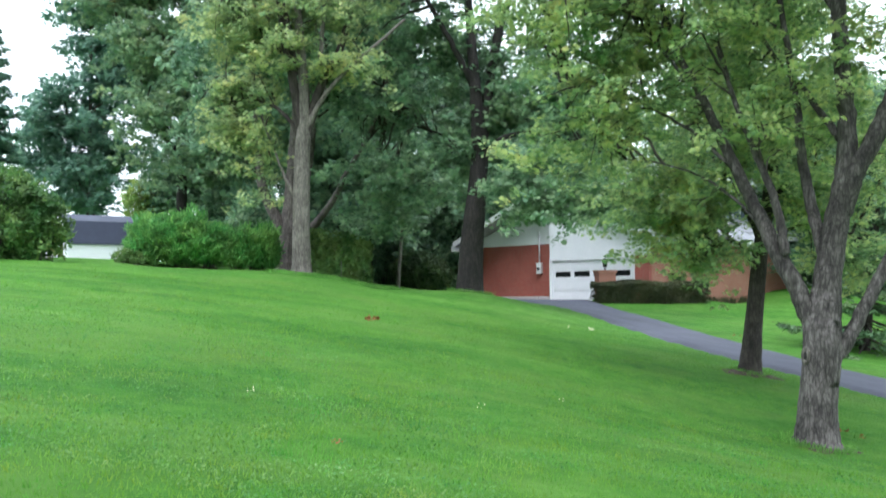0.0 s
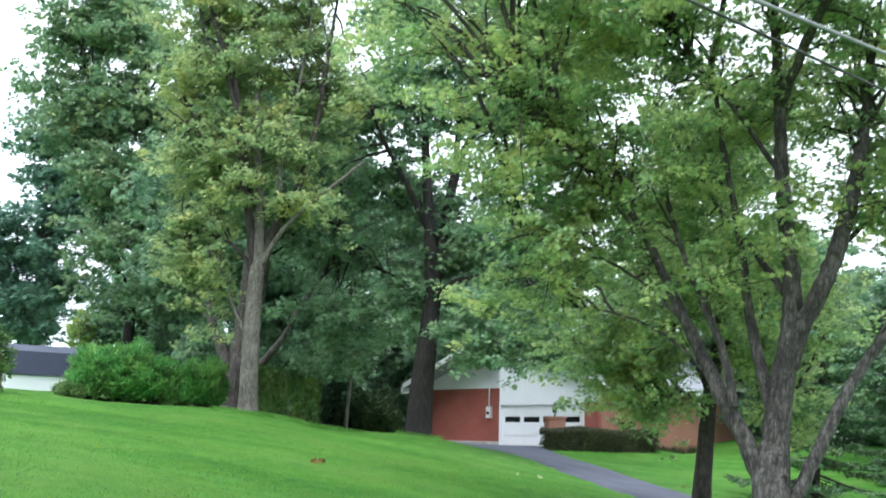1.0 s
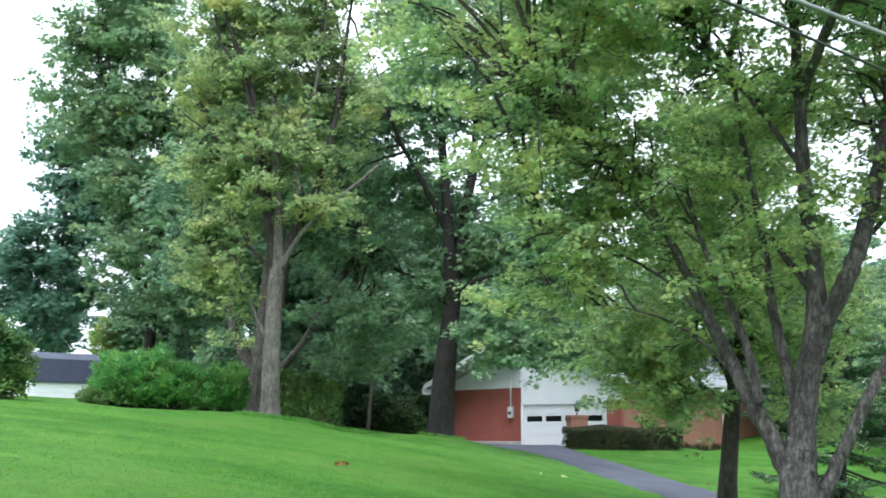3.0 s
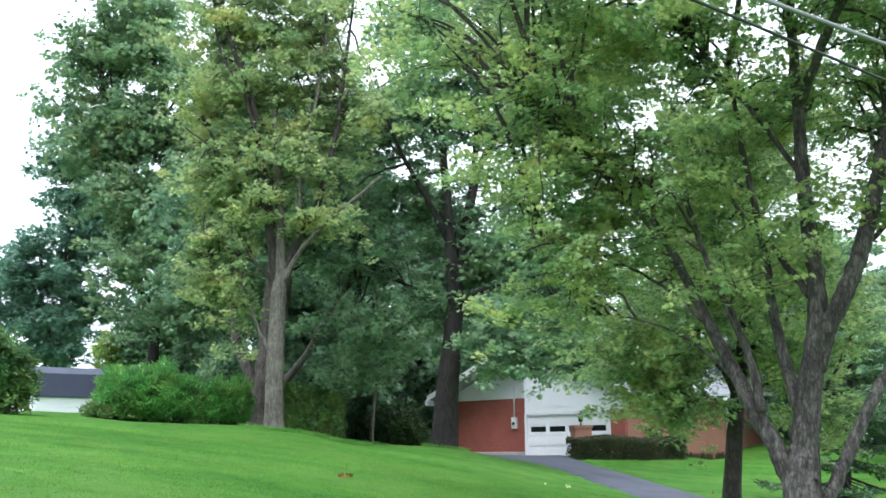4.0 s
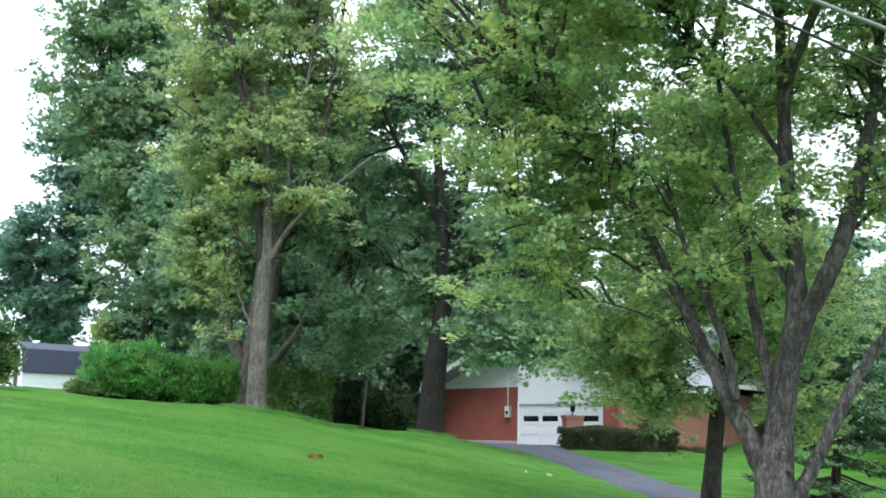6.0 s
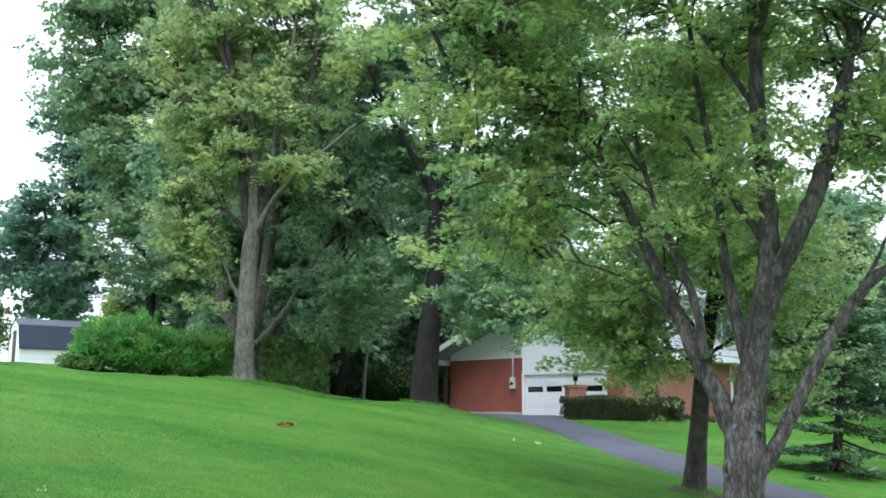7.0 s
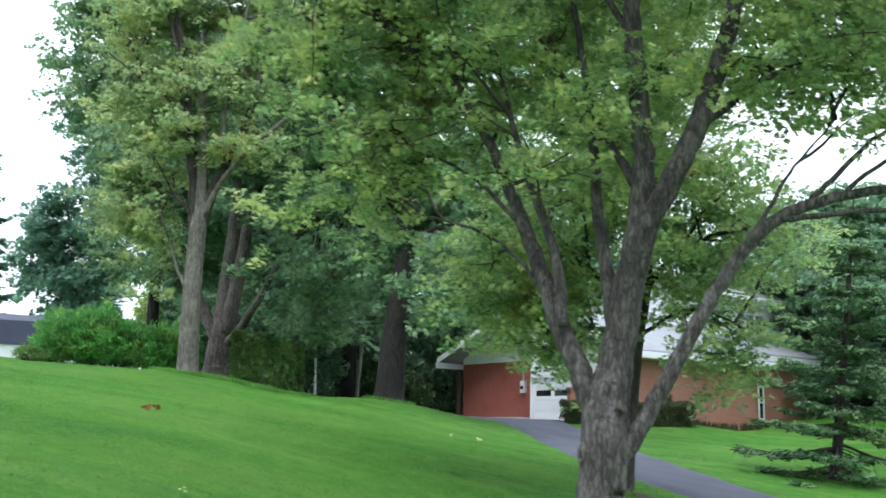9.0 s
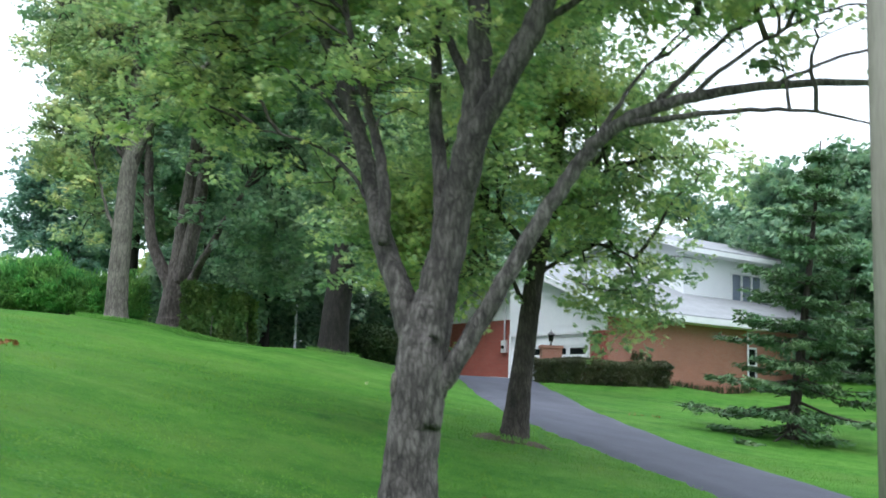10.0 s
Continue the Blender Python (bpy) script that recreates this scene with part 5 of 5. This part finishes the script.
uw = pb("window", TRIM, "triple upstairs window in a white frame", (3.02, 3.10, b0 - 0.1, b0, wz0 - 0.1, wz1 + 0.1), (3.02, 3.10, b1, b1 + 0.1, wz0 - 0.1, wz1 + 0.1), (3.02, 3.10, b0 + 0.001, b1 - 0.001, wz1, wz1 + 0.1), (3.02, 3.14, b0 + 0.001, b1 - 0.001, wz0 - 0.1, wz0),
        (3.0, 3.08, b0 + 0.76, b0 + 0.84, wz0 + 0.001, wz1 - 0.001), (3.0, 3.08, b0 + 1.56, b0 + 1.64, wz0 + 0.001, wz1 - 0.001))
for k in range(3):
    pb("pane", PANE_PALE, "glass pane with the sky's blue-grey reflection in its colour", (2.95, 2.965, b0 + 0.8 * k + 0.02, b0 + 0.8 * k + 0.78, wz0 + 0.02, wz1 - 0.02), parent=uw)
for lo, hi, sgn in ((-0.5, 3.75, 1), (-4.75, -0.5, -1)):
    def uz(a):
        return 9.55 - 0.33 * abs(a + 0.5)
    bm = bmesh.new()
    prism(bm, [(lo, uz(lo)), (hi, uz(hi)), (hi, uz(hi) + 0.17), (lo, uz(lo) + 0.17)], 'y', UB - 0.6, UE + 0.6)
    part("roof", bm, SHINGLE, house, "pale grey shingle upper roof slope")
    bm = bmesh.new()
    prism(bm, [(lo, uz(lo) - 0.1), (hi, uz(hi) - 0.1), (hi, uz(hi) + 0.18), (lo, uz(lo) + 0.18)], 'y', UB - 0.65, UB - 0.605)
    part("fascia", bm, TRIM, house, "white upper gable fascia")
bm = bmesh.new()
prism(bm, [(-4.0, wall_top), (3.05, wall_top), (3.05, 8.35), (-0.5, 9.54), (-4.0, 8.35)], 'y', UB, UB + 0.2)
part("gable_siding", bm, WHITE, house, "white upper gable siding")
pb("gutter", TRIM, "white upper gutter", (3.755, 3.86, UB - 0.6, UE + 0.6, 7.98, 8.22))
pb("soffit", TRIM, "white upper soffit", (3.07, 3.755, UB - 0.55, UE + 0.6, 7.99, 8.05))
bm = bmesh.new()
rod(bm, (6.42, 9.2, 0.7), (6.42, 9.2, 4.0), 0.05)
rod(bm, (6.42, 9.2, 4.0), (6.95, 9.2, 4.12), 0.05)
part("downspout", bm, TRIM, house, "white downspout on the brick corner", True)
dw = pb("window", TRIM, "white framed ground floor window", (5.005, 5.06, 10.3, 10.4, 1.6, 3.4), (5.005, 5.06, 11.5, 11.6, 1.6, 3.4), (5.005, 5.06, 10.401, 11.499, 3.3, 3.4), (5.005, 5.08, 10.401, 11.499, 1.6, 1.7), (5.005, 5.05, 10.401, 11.499, 2.46, 2.54))
pb("pane", GLASS, "dark glass pane", (5.005, 5.012, 10.4, 11.5, 1.7, 3.3), parent=dw)
pb("porch_post", BROWN, "brown square post under the eaves", (-7.05, -6.85, 0.9, 1.1, 1.0, 4.08))
mb = pb("meter_box", TRIM, "white electric meter box on the brick wall", (-1.72, -1.38, 0.80, 0.945, 2.72, 3.32))
bm = bmesh.new()
rod(bm, (-1.55, 0.88, 3.32), (-1.55, 0.88, 5.0), 0.045)
part("conduit", bm, TRIM, mb, "white conduit pipe", True)
bm = bmesh.new()
rod(bm, (-1.55, 0.80, 2.98), (-1.55, 0.74, 2.98), 0.09, 14)
part("meter_dial", bm, GLASS, mb, "round glass meter", True)
# loose apron slab before the garage
bm = bmesh.new()
box(bm, -6.2, 5.6, -1.7, -0.06, 0.5, HZ + 0.04, 0.02)
box(bm, -4.2, 3.4, -3.3, -1.72, 0.5, HZ + 0.03, 0.02)
box(bm, -6.6, -0.06, -0.9, 0.93, 0.5, HZ + 0.26, 0.02)
ap = part("apron", bm, CONCRETE, None)
ap.matrix_basis = house.matrix_basis.copy()
tagged(ap, "pale concrete apron before the garage door", "pavement", "", "structure")

# brick pillar with a lantern
pil = empty("brick_pillar", pose(7.60, 48.9, float(height(7.60, 48.9)) - 0.22, 0, 0, 12), "square brick pillar carrying a black lantern by the hedge", "pillar")
pb("shaft", BRICK_ORANGE, "", (-0.42, 0.42, -0.32, 0.32, 0, 1.53), parent=pil)
pb("cap", BRICK_ORANGE, "paler cap course", (-0.47, 0.47, -0.37, 0.37, 1.531, 1.65), parent=pil)
lan = empty("lantern", pose(7.60, 48.9, float(height(7.60, 48.9)) + 1.43), "black iron lantern on the brick pillar", "lantern")
bm = bmesh.new()
rod(bm, (0, 0, 0), (0, 0, 0.16), 0.05, 8, 0.03)
part("stem", bm, IRON, lan)
bm = bmesh.new()
for a in range(4):
    c, s = math.cos(a * math.pi / 2 + 0.78), math.sin(a * math.pi / 2 + 0.78)
    rod(bm, (0.10 * c, 0.10 * s, 0.16), (0.15 * c, 0.15 * s, 0.46), 0.013, 5)
part("frame", bm, IRON, lan)
bm = bmesh.new()
rod(bm, (0, 0, 0.17), (0, 0, 0.45), 0.085, 4, 0.125)
part("glass", bm, GLASS, lan, "dark lantern glass")
bm = bmesh.new()
rod(bm, (0, 0, 0.455), (0, 0, 0.60), 0.20, 8, 0.03)
rod(bm, (0, 0, 0.60), (0, 0, 0.68), 0.02, 6)
part("hood", bm, IRON, lan, "black pointed hood")


# ---- shed ----
sh = empty("garden_shed", pose(-16.45, 44.3, 0.36, 0, 0, 34), "white garden shed with a dark blue-grey gambrel roof", "shed")
sz = float(height(-15, 45.5)) - 0.55
pb("shed_wall", WHITE, "white sided shed wall", (0.0, 3.6, 0.0, 0.06, sz, 3.72), (0.0, 3.6, 2.3, 2.36, sz, 3.72), (3.54, 3.6, 0.065, 2.295, sz, 3.72), parent=sh)
for z in np.arange(sz + 0.05, 3.6, 0.21):
    pb("siding_board", WHITE, "", (0.0, 3.6, -0.022, -0.002, z, z + 0.175), parent=sh)
bm = bmesh.new()
prism(bm, [(0.0, sz), (0.75, sz), (0.75, 4.45), (1.6, 4.45), (1.6, sz), (2.36, sz), (2.36, 3.72), (2.02, 4.62), (1.18, 4.94), (0.34, 4.62), (0.0, 3.72)], 'x', -0.065, -0.003)
part("gable_end", bm, WHITE, sh, "white gambrel end with a door opening")
pb("shed_door", BROWN, "dark shed door", (-0.04, -0.01, 0.76, 1.59, sz, 4.44), parent=sh)
for nm, mat, p, q in (("lower_roof", SHED_ROOF, (-0.10, 3.66), (0.30, 4.66)), ("upper_roof", SHED_RIDGE, (0.30, 4.665), (1.18, 5.0)), ("upper_roof", SHED_RIDGE, (1.18, 5.0), (2.06, 4.665)), ("lower_roof", SHED_ROOF, (2.06, 4.66), (2.46, 3.66))):
    bm = bmesh.new()
    prism(bm, [p, q, (q[0], q[1] - 0.05), (p[0], p[1] - 0.05)], 'x', -0.10, 3.7)
    part(nm, bm, mat, sh, "dark blue-grey shingle roof slope" if mat is SHED_ROOF else "paler grey upper roof slope")
pb("eave_trim", TRIM, "white eave board", (-0.08, 3.68, -0.09, -0.02, 3.60, 3.68), parent=sh)

# neighbour's dark house past the shed
nb = empty("neighbour_house", pose(-25.6, 46.0, 0, 0, 0, 8), "dark brown neighbour house with a grey roof", "house")
pb("wall", BROWN, "dark brown boarded wall", (-6.0, 4.6, 0.0, 6.0, 2.0, 5.6), parent=nb)
bm = bmesh.new()
prism(bm, [(-0.5, 5.5), (3.0, 7.1), (6.5, 5.5), (6.5, 5.7), (3.0, 7.3), (-0.5, 5.7)], 'x', -6.5, 5.0)
part("roof", bm, SHED_RIDGE, nb, "grey shingle roof")

# ---- poles, wires, litter ----
pole = empty("utility_pole", pose(12.12, 16.45, float(height(12.12, 16.45)) - 0.3), "weathered wooden utility pole at the roadside", "utility pole")
bm = bmesh.new()
rod(bm, (0, 0, 0), (0, 0, 9.2), 0.16, 18, 0.12)
part("shaft", bm, POLE_WOOD, pole, "", True)
bm = bmesh.new()
box(bm, -0.9, 0.9, -0.06, 0.06, 8.6, 8.72, 0.01)
part("crossarm", bm, POLE_WOOD, pole)


def wire(label, p, q, r, mat, sag):
    a, b = np.array(p), np.array(q)
    pts = [tuple(a + (b - a) * t + np.array([0, 0, -4 * sag * t * (1 - t)])) for t in np.linspace(0, 1, 9)]
    v, f, _ = tube_arrays(pts, r, r, 6, 6)
    tagged(soup("overhead_wire", v, np.full(len(f), 4), f.ravel(), mat, None, "", True), label, "wire", "overhead wires")


wire("thin black overhead wire along the road", (12.1, 16.45, 5.99), (-19.8, -3.4, 8.75), 0.02, CABLE, 0.04)
wire("thick grey overhead cable along the road", (12.1, 16.45, 6.90), (-19.8, -3.4, 7.62), 0.03, CABLE_GREY, 0.04)

fp = empty("marker_post", pose(-5.98, 57.5, float(height(-5.98, 57.5)) - 0.1), "slim white post standing before the dark wood", "post")
bm = bmesh.new()
rod(bm, (0, 0, 0), (-0.05, 0, 5.0 - float(height(-5.98, 57.5))), 0.07, 10)
part("shaft", bm, TRIM, fp)
bm = bmesh.new()
bmesh.ops.create_uvsphere(bm, u_segments=8, v_segments=6, radius=0.09, matrix=Matrix.Translation((-0.05, 0, 5.03 - float(height(-5.98, 57.5)))))
part("knob", bm, TRIM, fp)


def litter(name, label, x, y, n, spread, size, mat, seed):
    rng = np.random.default_rng(seed)
    xy = rng.normal(size=(n, 2)) * spread + np.array([x, y])
    pts = np.column_stack([xy, height(xy[:, 0], xy[:, 1]) + 0.05 + rng.random(n) * 0.05])
    o = np.array(on_ground(x, y, 0))
    root = empty(name, pose(*o), label, "leaves")
    leaf_cloud("leaf_pile", pts - o, 6, 0.05, size, mat, root, rng, LOBED, 0.6, 0.5)


litter("fallen_leaves", "small heap of orange dead leaves on the lawn", -1.79, 23.94, 6, 0.11, 0.085, LEAF_LITTER, 5)
litter("fallen_leaf", "single brown dead leaf on the lawn", -1.0, 9.5, 1, 0.02, 0.03, LEAF_LITTER, 8)
litter("fallen_leaves", "few brown dead leaves beside the trunk", 8.0, 20.3, 3, 0.14, 0.07, LEAF_LITTER, 9)
litter("fallen_leaves", "scattered brown dead leaves on the lawn past the driveway", 10.9, 37.5, 5, 0.45, 0.06, LEAF_LITTER, 10)
litter("fallen_leaf", "pale scrap of a leaf in the grass", -2.3, 11.8, 1, 0.02, 0.022, LEAF_PALE, 11)
litter("fallen_leaf", "pale scrap of a leaf in the grass", 0.4, 13.4, 1, 0.02, 0.025, LEAF_PALE, 12)
litter("fallen_leaf", "pale scrap of a leaf in the grass", 1.7, 16.1, 1, 0.02, 0.025, LEAF_PALE, 13)
litter("fallen_leaves", "pale scraps of dead leaves by the driveway", 4.2, 31.0, 3, 0.2, 0.06, LEAF_PALE, 6)


def grass_blades():
    """Loose blades standing out of the mown lawn nearest the road."""
    rng = np.random.default_rng(17)
    n = 120000
    y = 5 + 27 * rng.random(n) ** 1.35 - np.abs(rng.normal(size=n)) * 1.6
    x = rng.uniform(-0.52, 0.52, n) * (y + 4) + 1.5 + rng.uniform(0, 1, n) * 4 * (y > 10)
    keep = from_drive(x, y) > 0.1
    x, y = x[keep], y[keep]
    n = len(x)
    z = height(x, y) - 0.01
    a = rng.uniform(0, 6.283, n)
    h = rng.uniform(0.03, 0.075, n)
    w = rng.uniform(0.004, 0.009, n)
    lean = rng.normal(size=(n, 2)) * 0.03
    p = np.stack([x, y, z], 1)
    s = np.stack([np.cos(a) * w, np.sin(a) * w, np.zeros(n)], 1)
    t = p + np.column_stack([lean, h])
    v = np.stack([p - s, p + s, t], 1).reshape(-1, 3)
    tagged(soup("grass", v, np.full(n, 3), np.arange(3 * n), GRASS_BLADE), "short green grass blades over the lawn", "grass", "", "stuff")


grass_blades()


def clover():
    """Low round clover leaves and weeds in the mown grass."""
    rng = np.random.default_rng(19)
    n = 90000
    y = 4.6 + 17 * rng.random(n) ** 1.4 - np.abs(rng.normal(size=n)) * 1.6
    x = rng.uniform(-0.50, 0.50, n) * (y + 3) + 1.0
    keep = np.array([noise.noise((u * 0.55, v * 0.8, 4.0)) + 0.35 * noise.noise((u * 2.1, v * 2.1, 8.0)) > -0.22 for u, v in zip(x, y)])
    x, y = x[keep], y[keep]
    pts = np.column_stack([x, y, height(x, y) + rng.uniform(0.015, 0.05, len(x))])
    ob = leaf_cloud("clover", pts, 1, 0.01, 0.026, CLOVER, None, rng, LEAFLET, 0.2, 1.6)
    tagged(ob, "low clover and weed leaves among the mown grass", "clover", "", "stuff")


clover()


def soil_patch(x, y, r, seed):
    """Worn bare earth round a trunk, following the slope."""
    rng = np.random.default_rng(seed)
    n = 28
    a = np.linspace(0, 2 * np.pi, n, endpoint=False)
    rr = r * (1 + 0.22 * np.sin(3 * a + rng.uniform(0, 6)) + 0.12 * np.sin(7 * a + rng.uniform(0, 6)) + rng.normal(size=n) * 0.05)
    verts = [(x, y, float(height(x, y)) + 0.05)]
    for f, up in ((0.55, 0.055), (1.0, -0.02)):
        px, py = x + np.cos(a) * rr * f, y + np.sin(a) * rr * f * 0.8
        verts += list(zip(px, py, height(px, py) + up))
    faces = [(0, 1 + k, 1 + (k + 1) % n) for k in range(n)]
    sizes = [3] * n + [4] * n
    idx = [v for f in faces for v in f] + [v for k in range(n) for v in (1 + k, 1 + n + k, 1 + n + (k + 1) % n, 1 + (k + 1) % n)]
    tagged(soup("bare_earth", verts, sizes, idx, SOIL, None, "", True), "worn brown earth round the tree's foot", "soil", "", "structure")


soil_patch(7.72, 26.1, 0.75, 1)
soil_patch(6.95, 19.0, 0.62, 2)

# a pale boulder at the wood's edge
bm = bmesh.new()
bmesh.ops.create_icosphere(bm, subdivisions=3, radius=1)
for v in bm.verts:
    k = 1 + 0.18 * noise.noise(v.co * 1.7) + 0.06 * noise.noise(v.co * 5)
    v.co = Vector((v.co.x * 0.42 * k, v.co.y * 0.30 * k, max(-0.1, v.co.z) * 0.20 * k))
rock = part("boulder", bm, CONCRETE, None, "", True)
rock.matrix_basis = pose(-0.47, 57.6, float(height(-0.47, 57.6)) + 0.05, 0, 0, 15)
tagged(rock, "pale flat boulder lying before the dark wood", "stone")


def blades(name, label, places, tall, wide, mat, seed, bend=0.35):
    """Tufts of long narrow leaves rising from the places."""
    rng = np.random.default_rng(seed)
    n = len(places)
    a = rng.uniform(0, 6.283, n)
    h = tall * rng.uniform(0.5, 1.15, n)
    out = np.stack([np.cos(a), np.sin(a), np.zeros(n)], 1)
    side = np.stack([-np.sin(a), np.cos(a), np.zeros(n)], 1) * wide
    p = np.column_stack([places, height(places[:, 0], places[:, 1]) - 0.02])
    mid = p + out * (h * bend * 0.35)[:, None] + np.array([0, 0, 0.6]) * h[:, None]
    tip = p + out * (h * bend * rng.uniform(0.4, 1.3, n))[:, None] + np.array([0, 0, 1.0]) * h[:, None]
    v = np.stack([p - side, p + side, mid + side * 0.7, tip, mid - side * 0.7], 1).reshape(-1, 3)
    return tagged(soup(name, v, np.full(n, 5), np.arange(5 * n), mat), label, "grass", "", "stuff")


def rough_grass():
    rng = np.random.default_rng(23)
    t = rng.random(5200)
    # along the crest from the pale trunk to the boxy hedge, and round the trunks' feet
    x = np.interp(t, [0, 0.35, 0.7, 1], [-6.0, -4.6, -3.2, -1.9]) + rng.normal(size=len(t)) * 0.16
    y = np.interp(t, [0, 0.35, 0.7, 1], [34.9, 34.3, 36.2, 38.6]) + rng.normal(size=len(t)) * 0.30
    ring = rng.uniform(0, 6.283, 1500)
    for cx, cy, r in ((6.88, 19.12, 0.50), (7.74, 26.2, 0.38), (0.9, 38.45, 0.68)):
        rr = r * rng.uniform(0.9, 1.35, 500)
        aa = ring[:500] + r
        x, y = np.concatenate([x, cx + np.cos(aa) * rr]), np.concatenate([y, cy + np.sin(aa) * rr])
    blades("rough_grass", "longer unmown grass along the crest and round the trunks", np.column_stack([x, y]), 0.15, 0.006, GRASS_DRY, 24)


def border_plants():
    rng = np.random.default_rng(29)
    b = rng.uniform(3.2, 9.0, 60)
    turn = house.matrix_basis
    pts = []
    for k in b:
        q = turn @ Vector((6.62 + rng.normal() * 0.06, k, 0))
        pts += [(q.x + rng.normal() * 0.05, q.y + rng.normal() * 0.05) for _ in range(9)]
    blades("border_plants", "spiky narrow-leaved plants along the brick wall's foot", np.array(pts), 0.42, 0.014, LEAF_BROWN_HEDGE, 30, 0.25)


rough_grass()
border_plants()

stake = empty("garden_stake", pose(-4.25, 40.9, float(height(-4.25, 40.9)) - 0.1), "thin pale stake before the boxy hedge", "stake")
bm = bmesh.new()
rod(bm, (0, 0, 0), (0.02, 0, 0.85), 0.014, 7)
part("shaft", bm, POLE_WOOD, stake)
